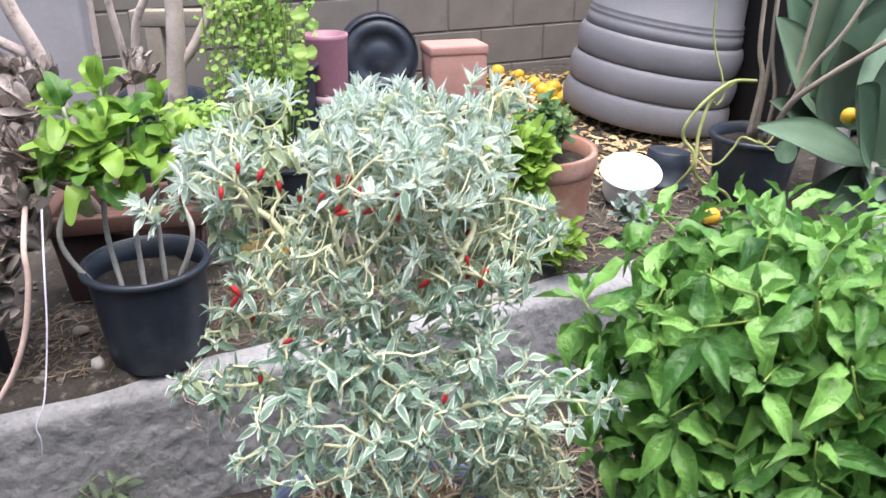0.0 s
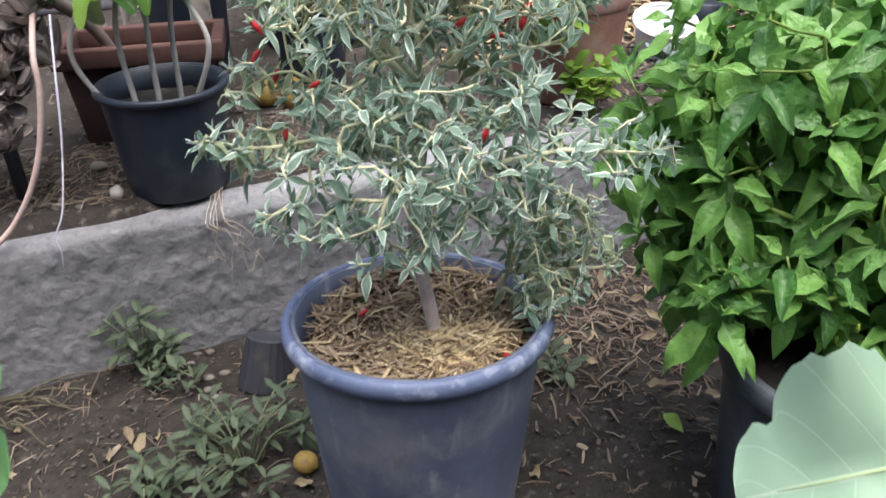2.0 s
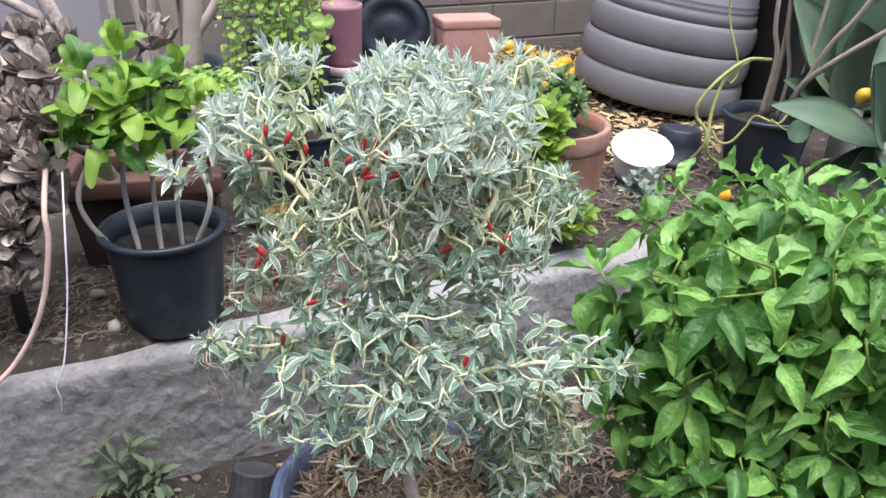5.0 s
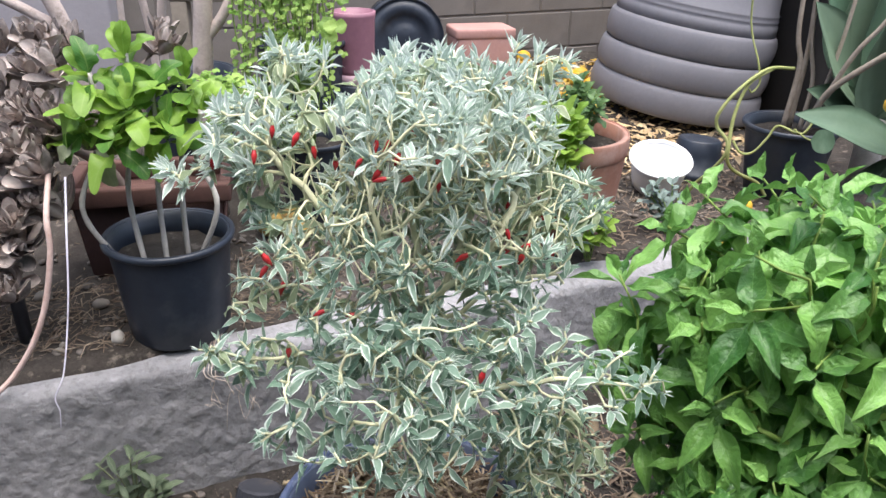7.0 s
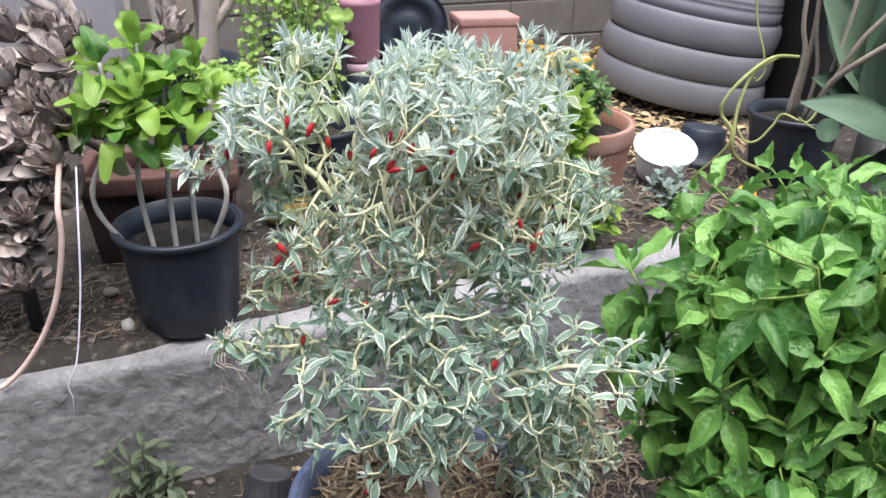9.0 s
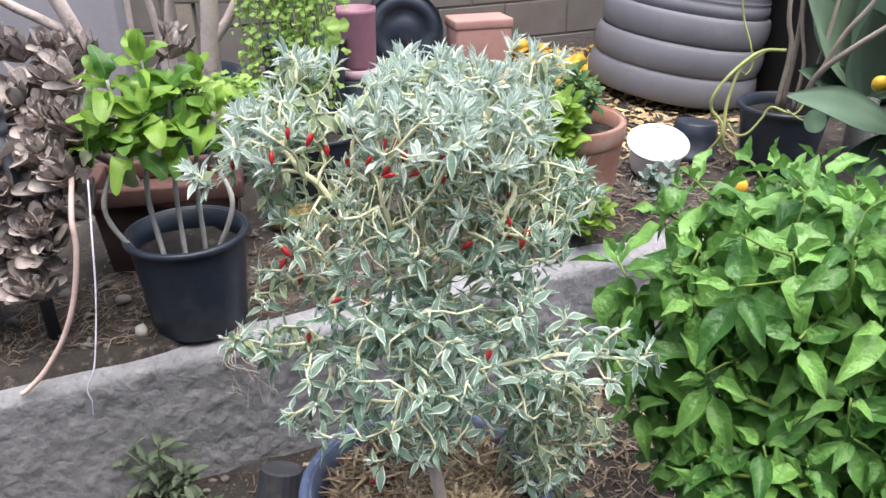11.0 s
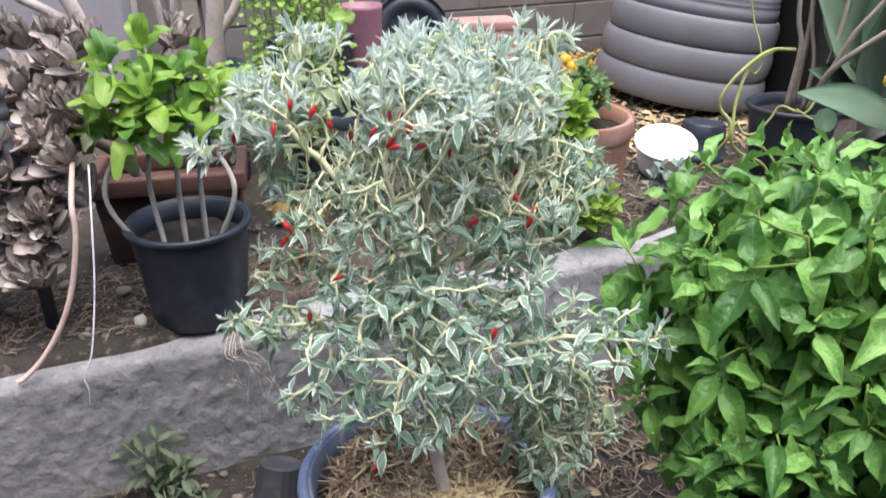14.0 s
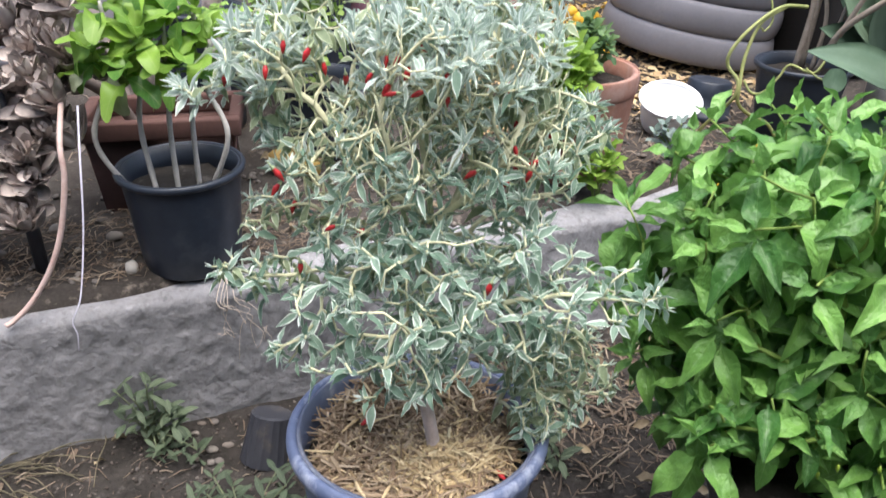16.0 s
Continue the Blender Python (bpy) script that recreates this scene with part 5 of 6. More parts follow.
heads = []
for n, c, r in ((8, (-1.17, 1.95, 1.04), (0.10, 0.06, 0.05)), (7, (-1.03, 1.90, 1.03), (0.06, 0.06, 0.05)), (6, (-0.99, 1.80, 0.97), (0.06, 0.05, 0.07)), (9, (-1.11, 1.82, 0.93), (0.08, 0.06, 0.08)), (6, (-0.95, 1.70, 0.88), (0.05, 0.05, 0.06)),
                (7, (-0.97, 1.62, 0.84), (0.05, 0.04, 0.06)), (7, (-1.06, 1.57, 0.76), (0.07, 0.04, 0.05)), (7, (-0.94, 1.60, 0.79), (0.05, 0.04, 0.06)), (4, (-0.85, 2.10, 1.00), (0.06, 0.05, 0.05)), (3, (-0.86, 1.72, 0.86), (0.04, 0.04, 0.04)),
                (9, (-1.00, 1.55, 0.70), (0.07, 0.04, 0.05)), (7, (-1.12, 1.53, 0.65), (0.07, 0.04, 0.06)), (8, (-1.28, 1.75, 0.90), (0.10, 0.10, 0.14)), (6, (-1.05, 1.50, 0.58), (0.06, 0.03, 0.04)), (8, (-1.16, 1.72, 0.98), (0.10, 0.06, 0.10)), (7, (-1.24, 1.62, 0.80), (0.08, 0.06, 0.10)), (6, (-1.0, 1.72, 0.90), (0.06, 0.05, 0.06)), (5, (-1.10, 1.58, 0.84), (0.06, 0.04, 0.05))):
    heads += [in_blob(c, r) - GHOST for _ in range(n)]
trunk = [Vector((0, 0, -0.02)), Vector((-0.03, -0.05, 0.10)), Vector((-0.06, -0.14, 0.19)), Vector((-0.08, -0.24, 0.24)), Vector((-0.08, -0.33, 0.24))]
put("trunk", mesh_of("trunk", *tube(curve_through(trunk, 5), [0.016] * 21, 9)), ghost_stalk, ghost, "woody grey-brown trunk")
pos, lines, load, par = grow(GHOST, heads, trunk, 0.5, 0.10, rnd)
for line in lines:
    h = pos[line[-1]]
    d = (Vector((h.x * 0.7 + 0.05, h.y * 0.5 - 0.05, abs(h.z - 0.25) * 0.3 + 0.25)).normalized() + Vector((rnd.uniform(-0.6, 0.6), rnd.uniform(-0.6, 0.3), rnd.uniform(0.0, 0.9)))).normalized()
    rosette(ghost, [pos[i] for i in line], h, d, rnd.uniform(0.050, 0.095), rnd.choice((9, 11, 13, 15)), rnd.choice((0, 0, 15)), rnd)

# ---- pale trunks of a shrub behind ----
shrub = thing("pale_shrub", (-0.95, 2.5, bed_z(-0.95, 2.5)), "shrub with smooth pale pinkish-grey trunks", "shrub")
S0 = shrub.location.copy()
for pts, r0, r1 in (
        (((-0.80, 2.32, 0.42), (-0.80, 2.31, 0.75), (-0.785, 2.30, 0.95), (-0.765, 2.30, 1.15), (-0.76, 2.32, 1.6)), 0.034, 0.022), (((-0.78, 2.30, 0.97), (-0.71, 2.31, 1.06), (-0.66, 2.33, 1.2), (-0.63, 2.35, 1.6)), 0.016, 0.012),
        (((-1.13, 2.40, 0.42), (-1.17, 2.36, 0.8), (-1.20, 2.34, 1.0), (-1.27, 2.33, 1.22), (-1.32, 2.35, 1.6)), 0.028, 0.018), (((-1.19, 2.35, 0.98), (-1.29, 2.33, 1.04), (-1.42, 2.30, 1.14), (-1.6, 2.3, 1.4)), 0.017, 0.012),
        (((-1.05, 2.6, 0.42), (-1.04, 2.58, 0.9), (-1.06, 2.56, 1.2), (-1.05, 2.6, 1.6)), 0.014, 0.010), (((-1.0, 2.55, 0.45), (-0.97, 2.5, 1.0), (-0.90, 2.5, 1.2), (-0.84, 2.55, 1.6)), 0.015, 0.010),
        (((-1.2, 2.7, 0.42), (-1.17, 2.68, 1.0), (-1.16, 2.68, 1.6)), 0.012, 0.009)):
    pts = curve_through([Vector(p) - S0 for p in pts], 6)
    n = len(pts)
    put("trunk", mesh_of("trunk", *tube(pts, [r0 + (r1 - r0) * k / n for k in range(n)], 12)), bark_mat, shrub)

# ---- creeper with small round leaves ----
rnd = random.Random(41)
CREEP = Vector((-0.50, 2.42, bed_z(-0.5, 2.42) + 0.22))
creeper = thing("creeper", CREEP, "trailing creeper with small round light-green leaves", "creeper")
places, stalks = [], []
for k in range(24):
    x, y = rnd.uniform(-0.66, -0.40), rnd.uniform(2.16, 2.36)
    top = rnd.uniform(1.12, 1.45)
    low = rnd.uniform(0.70, 0.95)
    line = curve_through([Vector((0, 0, 0)), (Vector((x, y + 0.06, top)) - CREEP) * 0.6 + Vector((0, 0, 0.05)), Vector((x, y + 0.04, top)) - CREEP, Vector((x + rnd.uniform(-0.04, 0.04), y, (top + low) / 2)) - CREEP, Vector((x + rnd.uniform(-0.06, 0.06), y - 0.02, low)) - CREEP], 8)
    stalks.append(tube(line, [0.0022] * len(line), 5))
    for p in line[10:]:
        for _ in range(2):
            d = turned(rnd, -0.7, 0.5)
            d.y = -abs(d.y)
            places.append((p + d * rnd.uniform(0.005, 0.03), d, (0, -0.6, 0.8), rnd.uniform(0.010, 0.023), rnd.randrange(2)))
for k in range(150):
    p = in_blob((-0.66, 2.02, 0.90), (0.10, 0.10, 0.05)) - CREEP
    d = turned(rnd, -0.3, 0.4)
    places.append((p, d, (0, -0.4, 1), rnd.uniform(0.014, 0.026), rnd.randrange(2)))
for k in range(6):
    e = in_blob((-0.66, 2.02, 0.90), (0.09, 0.08, 0.03)) - CREEP
    stalks.append(tube(curve_through([Vector((0, 0, 0)), e * 0.5 + Vector((0, 0, 0.08)), e], 6), [0.002] * 13, 5))
for k in range(9):
    p = Vector((rnd.uniform(-0.42, -0.34), rnd.uniform(2.12, 2.2), rnd.uniform(0.95, 1.2))) - CREEP
    places.append((p, (rnd.uniform(-0.3, 0.6), -0.6, -0.5), (0, -0.8, 0.6), rnd.uniform(0.034, 0.046), 1))
for one in stalks:
    put("runner", mesh_of("runner", *one), green_stem_mat, creeper)
shapes = [leaf_shape("creeper_leaf", 0.90, 0.15, 0.2, 8, 0.5, 1.0, 0.25, 1, 0.0, seed=1), leaf_shape("creeper_leaf", 1.0, 0.1, 0.35, 8, 0.5, 1.0, 0.4, 1, 0.0, seed=2)]
foliage(creeper, places, shapes, creeper_leaf, 300)

# ---- herbs in the terracotta pot, lime-green clump in front ----
rnd = random.Random(51)


def clump(name, at, blobs, shapes, mat, size, label, category, seed, singles=150, stem=green_stem_mat):
    r_ = random.Random(seed)
    root = thing(name, at, label, category)
    places = []
    base = Vector(at)
    for n, c, r in blobs:
        for _ in range(n):
            p = in_blob(c, r) - base
            put("stalk", mesh_of("stalk", *tube(curve_through([Vector((p.x * 0.12, p.y * 0.12, -0.01)), p * 0.5 + Vector((0, 0, 0.02)), p], 4), [0.002] * 9, 5)), stem, root)
            for k in range(7):
                a = k * 2.4 + r_.uniform(-0.3, 0.3)
                el = radians(60 - 14 * k + r_.uniform(-15, 15))
                d = Vector((math.cos(el) * math.cos(a), math.cos(el) * math.sin(a), math.sin(el)))
                places.append((p + Vector((0, 0, -0.006 * k)), d, Vector((0, -0.2, 1)) - d * 0.2, r_.uniform(*size), r_.randrange(len(shapes))))
    foliage(root, places, shapes, mat, singles)
    return root


_zt = bed_z(0.3, 2.3) + 0.28
herb = [leaf_shape("herb_leaf", 0.62, 0.2, 0.3, 6, 0.5, 0.5, 0.3, 1, 0.08, seed=1), leaf_shape("herb_leaf", 0.55, 0.3, 0.15, 6, 0.48, 0.4, 0.2, 1, 0.08, seed=2)]
clump("mint", (0.31, 2.36, _zt), ((46, (0.305, 2.36, 0.785), (0.10, 0.10, 0.085)), (6, (0.31, 2.24, 0.75), (0.05, 0.04, 0.04))), herb, mint_leaf, (0.025, 0.045), "dark green mint in a terracotta pot", "herb", 2)
clump("basil", (0.22, 2.24, _zt), ((18, (0.225, 2.12, 0.78), (0.065, 0.05, 0.085)), (9, (0.24, 2.10, 0.71), (0.055, 0.035, 0.06))), herb, lime_leaf, (0.045, 0.075), "lime-green broad-leaved herb in a terracotta pot", "herb", 3)
clump("lime_clump", (0.36, 2.14, bed_z(0.36, 2.14)), ((10, (0.345, 2.10, 0.53), (0.06, 0.04, 0.055)),), herb, lime_leaf, (0.04, 0.06), "low lime-green seedling on the concrete edge", "plant", 4)
clump("blue_succulent", (0.64, 2.31, bed_z(0.64, 2.31)), ((14, (0.61, 2.33, 0.515), (0.055, 0.035, 0.07)),), herb, blue_leaf, (0.024, 0.04), "small blue-green succulent in front of a bowl", "succulent", 5)

# ---- agave ----
rnd = random.Random(61)
AG = Vector((1.35, 2.36, bed_z(1.3, 2.36)))
agave = thing("agave", AG, "agave with broad smooth blue-green leaves", "agave")
blade = leaf_shape("agave_leaf", 0.36, 0.35, 0.10, 12, 0.45, 0.12, 0.06, 3, 0.0, thick=0.02, seed=1)
blade2 = leaf_shape("agave_leaf", 0.46, 0.3, -0.10, 12, 0.47, 0.15, 0.05, 3, 0.0, 0.12, thick=0.02, seed=2)
put("stem", mesh_of("agave_stem", *tube([(-0.03, -0.05, -0.03), (-0.04, -0.05, 0.15), (-0.03, -0.06, 0.38)], [0.05, 0.05, 0.045], 14)), scar_stem_mat, agave)
places = []
heart = Vector((-0.02, -0.06, 0.37))
for tip, up, k in (((0.965, 2.25, 0.83), (0.0, -0.55, 0.85), 0), ((1.075, 2.09, 0.96), (0.3, -0.8, 0.6), 1), ((1.12, 2.24, 0.58), (0.2, -0.9, 0.2), 0),
                   ((1.15, 2.19, 0.58), (0.1, -1.0, 0.1), 1), ((1.30, 2.18, 0.56), (0.0, -1.0, 0.2), 0), ((1.45, 2.2, 1.2), (-0.3, -1.0, 0.2), 1),
                   ((1.62, 2.3, 1.05), (-0.3, -0.8, 0.6), 0), ((1.6, 2.1, 0.85), (0, -0.5, 1), 1), ((1.42, 1.99, 0.75), (0, -0.6, 0.8), 0), ((1.25, 2.12, 0.62), (0, -0.8, 0.4), 1), ((1.5, 2.6, 1.1), (0, -0.5, 0.8), 0)):
    d = Vector(tip) - AG - heart
    places.append((heart + d.normalized() * 0.015, d.normalized(), Vector(up), d.length, k))
foliage(agave, places, [blade, blade2], agave_leaf, 20)
BACK = Vector((1.46, 2.80, bed_z(1.46, 2.8)))
agave = thing("agave", BACK, "dark green agave with upright leaves behind pale bare stems", "agave")
put("stem", mesh_of("agave_stem", *tube([(0, 0, -0.03), (0.0, 0.0, 0.15), (-0.02, -0.02, 0.27)], [0.05, 0.05, 0.05], 14)), scar_stem_mat, agave)
places = []
heart = Vector((-0.03, -0.03, 0.25))
for tip, up, k in (((1.085, 2.72, 1.03), (0.6, -0.6, 0.5), 1), ((1.22, 2.80, 1.14), (0.3, -1, 0.2), 0), ((1.33, 2.85, 1.2), (0.1, -1, 0.2), 1), ((1.43, 2.72, 1.25), (0.0, -1, 0.1), 0), ((1.6, 2.75, 1.2), (-0.3, -1, 0.3), 1), ((1.15, 2.62, 0.80), (0.2, -0.8, 0.6), 0),
                   ((1.75, 2.7, 0.95), (-0.2, -0.7, 0.7), 0), ((1.3, 3.0, 1.1), (0, -0.8, 0.6), 1), ((1.6, 3.0, 1.1), (0, -0.8, 0.6), 0), ((1.28, 2.62, 1.0), (0.2, -1, 0.3), 1)):
    d = Vector(tip) - BACK - heart
    places.append((heart + d.normalized() * 0.015, d.normalized(), Vector(up), d.length, k))
foliage(agave, places, [blade, blade2], agave_leaf, 20)

# bare stems in the black pot
stems = thing("bare_stem_shrub", (1.13, 2.72, bed_z(1.13, 2.72) + 0.215), "shrub of bare pale leaning stems in a black pot", "shrub")
S0 = stems.location.copy()
for pts, r0 in ((((1.10, 2.72, 0.63), (1.11, 2.71, 0.85), (1.08, 2.71, 1.0), (1.07, 2.72, 1.5)), 0.011), (((1.13, 2.74, 0.63), (1.14, 2.74, 0.9), (1.13, 2.74, 1.1), (1.13, 2.75, 1.5)), 0.011), (((1.15, 2.70, 0.63), (1.16, 2.70, 0.8), (1.12, 2.7, 1.0), (1.10, 2.7, 1.5)), 0.009),
                (((1.16, 2.68, 0.63), (1.18, 2.62, 0.78), (1.26, 2.54, 0.90), (1.42, 2.42, 1.08), (1.6, 2.35, 1.3)), 0.013), (((1.18, 2.62, 0.77), (1.22, 2.58, 0.92), (1.29, 2.55, 1.05), (1.38, 2.52, 1.3)), 0.010), (((1.19, 2.72, 0.63), (1.24, 2.72, 0.95), (1.27, 2.72, 1.4)), 0.009)):
    pts = curve_through([Vector(p) - S0 for p in pts], 6)
    put("stem", mesh_of("stem", *tube(pts, [r0 * (0.9 - 0.3 * k / len(pts)) for k in range(len(pts))], 9)), twig_mat, stems)

# looping vine
loop = thing("looping_vine", (0.93, 2.72, bed_z(0.93, 2.72)), "yellow-green vine hanging in loops to the soil", "vine")
S0 = loop.location.copy()
for pts, r0 in ((((1.09, 2.70, 0.845), (0.995, 2.68, 0.845), (0.89, 2.62, 0.79), (0.832, 2.60, 0.718), (0.83, 2.60, 0.668), (0.865, 2.58, 0.624), (0.864, 2.57, 0.577), (0.835, 2.60, 0.51), (0.80, 2.63, 0.45), (0.78, 2.64, 0.41)), 0.0062),
                (((1.02, 2.69, 0.848), (0.93, 2.65, 0.80), (0.885, 2.61, 0.70), (0.872, 2.57, 0.60), (0.878, 2.57, 0.55), (0.92, 2.585, 0.51), (1.0, 2.60, 0.47), (1.04, 2.60, 0.42)), 0.0060),
                (((0.886, 2.58, 0.625), (0.91, 2.56, 0.59), (0.947, 2.55, 0.596), (0.985, 2.55, 0.645), (1.014, 2.55, 0.688), (1.071, 2.50, 0.677), (1.103, 2.50, 0.721)), 0.0042),
                (((1.05, 2.51, 0.69), (1.09, 2.48, 0.665), (1.13, 2.46, 0.67)), 0.0028),
                (((0.93, 2.75, 1.35), (0.93, 2.75, 1.02), (0.967, 2.70, 0.86), (0.975, 2.68, 0.80), (0.949, 2.66, 0.771), (0.93, 2.64, 0.785)), 0.0034)):
    pts = curve_through([Vector(p) - S0 for p in pts], 7)
    put("stem", mesh_of("vine_stem", *tube(pts, [r0] * len(pts), 8)), vine_stem_mat, loop)

_coin = leaf_shape("coin_leaf", 1.0, 0.1, 0.1, 10, 0.5, 1.0, 0.1, 2, 0.0, seed=1)
put("leaf", mesh_of("coin_leaf", *_coin[1:]), agave_leaf, loop, "round blue-green leaf", Matrix.LocRotScale(Vector((1.085, 2.455, 0.672)) - S0, frame_of((0.9, -0.2, -0.05), (0, -1, 0.4)).to_quaternion(), (0.075, 0.075, 0.075)))

# ---- large-leaved seedlings close to the path ----
def big_leaf_plant(at, leaves, label, mat, seed):
    root = thing("broad_leaf_seedling", at, label, "vegetable plant")
    shp = [leaf_shape("cabbage_leaf", 0.80, 0.18, 0.25, 40, 0.50, 0.75, 0.30, 5, 0.12, seed=seed)]
    for v, uv in zip(shp[0][1], shp[0][3]):
        lobe = noise.noise((uv[1] * 5.5, seed, 1.0 if uv[0] > 0.5 else 6.0))
        rim = (abs(uv[0] - 0.5) * 2) ** 2
        fringe = noise.noise((uv[1] * 17, seed * 2.0, 3.0 if uv[0] > 0.5 else 8.0))
        v[0] *= 1 + (0.36 * lobe + 0.16 * fringe) * rim
        v[2] += 0.025 * noise.noise((uv[0] * 4, uv[1] * 5, seed)) + 0.035 * rim * noise.noise((uv[1] * 9, seed, 5.0))
    places = []
    for base, way, up, size in leaves:
        base = Vector(base) - Vector(at)
        d = Vector(way).normalized()
        pts = curve_through([Vector((0, 0, -0.01)), base * 0.6 + Vector((0, 0, 0.02)), base, base + d * 0.04], 6)
        put("stalk", mesh_of("stalk", *tube(pts, [0.005] * len(pts), 8)), lime_stalk, root)
        places.append((base, d, up, size, 0))
        r = frame_of(d, up)
        pts = [base + r @ Vector((0, s * (1 - 0.022 * s), 0.002 - 0.25 * s * s)) * size for s in (0.0, 0.12, 0.25, 0.4, 0.55, 0.7, 0.85)]
        put("midrib", mesh_of("midrib", *tube(pts, [(0.0135 - 0.0018 * k) * size for k in range(7)], 8)), lime_stalk, root, "thick pale midrib")
    foliage(root, places, shp, mat, 20)
    return root


lime_stalk = surface("pale_stalk", (0.30, 0.42, 0.20), (0.45, 0.56, 0.32), 12, 90, 0.5, 0.35, 0.1, 0.001)
big_leaf_plant((0.42, 0.36, 0.0), (((0.300, 0.295, 0.866), (-0.95, -0.02, -0.26), (-0.1, -0.6, 0.75), 0.168),), "tall seedling with a broad pale green lobed leaf", cabbage_leaf, 3)
big_leaf_plant((-0.48, 0.28, 0.0), (((-0.41, 0.25, 0.955), (0.95, 0.0, 0.0), (0.1, -0.6, 0.75), 0.139), ((-0.395, 0.25, 0.915), (0.9, -0.02, -0.25), (0.1, -0.6, 0.75), 0.12)), "tall seedling with broad mid-green leaves", broad_leaf, 4)

# ---- weeds on the lower soil ----
narrow = [leaf_shape("weed_leaf", 0.24, 0.2, 0.3, 6, 0.5, 0.2, 0.25, 1, 0.08, 0.3, seed=1), leaf_shape("weed_leaf", 0.30, 0.2, 0.5, 6, 0.52, 0.3, 0.3, 1, 0.08, -0.3, seed=2)]
for at, blobs, seed in (((-0.48, 1.13, 0.0), ((13, (-0.48, 1.11, 0.07), (0.14, 0.15, 0.05)), (5, (-0.42, 1.2, 0.09), (0.10, 0.06, 0.04)), (6, (-0.58, 1.22, 0.05), (0.08, 0.06, 0.03))), 6), ((-0.66, 1.06, 0.0), ((9, (-0.66, 1.05, 0.05), (0.08, 0.05, 0.03)),), 7),
                        ((-0.79, 1.44, 0.0), ((14, (-0.80, 1.44, 0.11), (0.09, 0.04, 0.08)), (5, (-0.70, 1.38, 0.05), (0.06, 0.04, 0.03))), 8), ((0.20, 1.45, 0.0), ((5, (0.18, 1.42, 0.04), (0.06, 0.05, 0.02)),), 9)):
    clump("weed", at, blobs, narrow, weed_leaf, (0.028, 0.06), "grey-green leafy weed on dark soil", "weed", seed, 80, weed_stem_mat)

# ---- tube, wire, stone, fruit ----
drip = thing("drip_tube", (-0.90, 1.52, 0.75), "thin pinkish plastic tube hanging to the soil", "tube")
S0 = drip.location.copy()
pts = curve_through([Vector(p) - S0 for p in ((-0.91, 1.58, 0.83), (-0.89, 1.50, 0.76), (-0.886, 1.48, 0.692), (-0.908, 1.46, 0.581), (-0.942, 1.44, 0.493), (-0.991, 1.42, 0.417), (-1.03, 1.398, 0.379), (-1.045, 1.385, 0.372))], 7)
put("tube", mesh_of("tube", *tube(pts, [0.0062] * len(pts), 10)), tube_mat, drip)
cord = thing("wire", (-0.86, 1.5, 0.7), "thin white wire hanging over the concrete edge", "wire")
S0 = cord.location.copy()
pts = curve_through([Vector(p) - S0 for p in ((-0.86, 1.55, 0.83), (-0.828, 1.45, 0.74), (-0.82, 1.40, 0.644), (-0.82, 1.36, 0.561), (-0.819, 1.315, 0.496), (-0.834, 1.295, 0.455), (-0.828, 1.29, 0.425), (-0.834, 1.29, 0.385))], 7)
put("wire", mesh_of("wire", *tube(pts, [0.0023 - 0.0013 * k / len(pts) for k in range(len(pts))], 8)), wire_mat, cord)
stand_pipe = thing("stand_pipe", (-1.055, 1.59, bed_z(-1.055, 1.59)), "dark grey plastic irrigation riser among succulents", "pipe")
put("pipe", mesh_of("pipe", *tube([(0, 0, -0.02), (0, 0, 0.3), (0, -0.003, 0.56)], [0.016, 0.016, 0.016], 16)), pipe_mat, stand_pipe)
put("cap", mesh_of("pipe_cap", *lathe([(0.017, 0.53), (0.021, 0.532), (0.0215, 0.55), (0.0195, 0.552), (0.0195, 0.575), (0.0215, 0.577), (0.021, 0.592), (0.015, 0.597)], 18, True, True)), pipe_mat, stand_pipe)


def pebble(rx, ry, rz, seed):
    bm = bmesh.new()
    bmesh.ops.create_icosphere(bm, subdivisions=2, radius=1)
    for v in bm.verts:
        q = 1 + 0.22 * noise.noise(v.co * 1.3 + Vector((seed * 3.1, 0, 0)))
        v.co = Vector((v.co.x * rx * q, v.co.y * ry * q, v.co.z * rz * q))
    return bm


_st = put("stone", pebble(0.017, 0.016, 0.019, 1), pale_stone_mat)
_st.location = (-0.842, 1.607, bed_z(-0.842, 1.607) + 0.012)
tagged(_st, "small pale rounded stone beside a black pot", "stone")
for k, (x, y, s) in enumerate(((-0.949, 1.761, 0.019), (-0.958, 1.545, 0.012), (-0.908, 1.548, 0.009), (-1.12, 1.80, 0.02), (-1.02, 1.70, 0.010), (-0.885, 1.70, 0.008), (-1.08, 1.60, 0.011), (-1.20, 1.66, 0.014), (-0.99, 1.60, 0.007), (-0.92, 1.83, 0.012), (-0.89, 1.655, 0.007), (-1.03, 1.86, 0.013))):
    ob = put("stone", pebble(s * 1.25, s, s * 0.7, k + 40), pebble_mat)
    ob.location = (x, y, bed_z(x, y) + s * 0.35)
    ob.rotation_euler = (0, 0, k * 1.3)
    tagged(ob, "grey-brown pebble lying on the bed's soil", "stone", "pebbles on the bed")


def citrus(seed):
    prof = [(0.001, -0.036), (0.012, -0.034), (0.024, -0.026), (0.031, -0.012), (0.033, 0.0), (0.031, 0.013), (0.024, 0.025), (0.013, 0.032), (0.005, 0.037), (0.001, 0.039)]
    return mesh_of("lemon", *lathe(prof, 20, True, True, 0.02, seed))


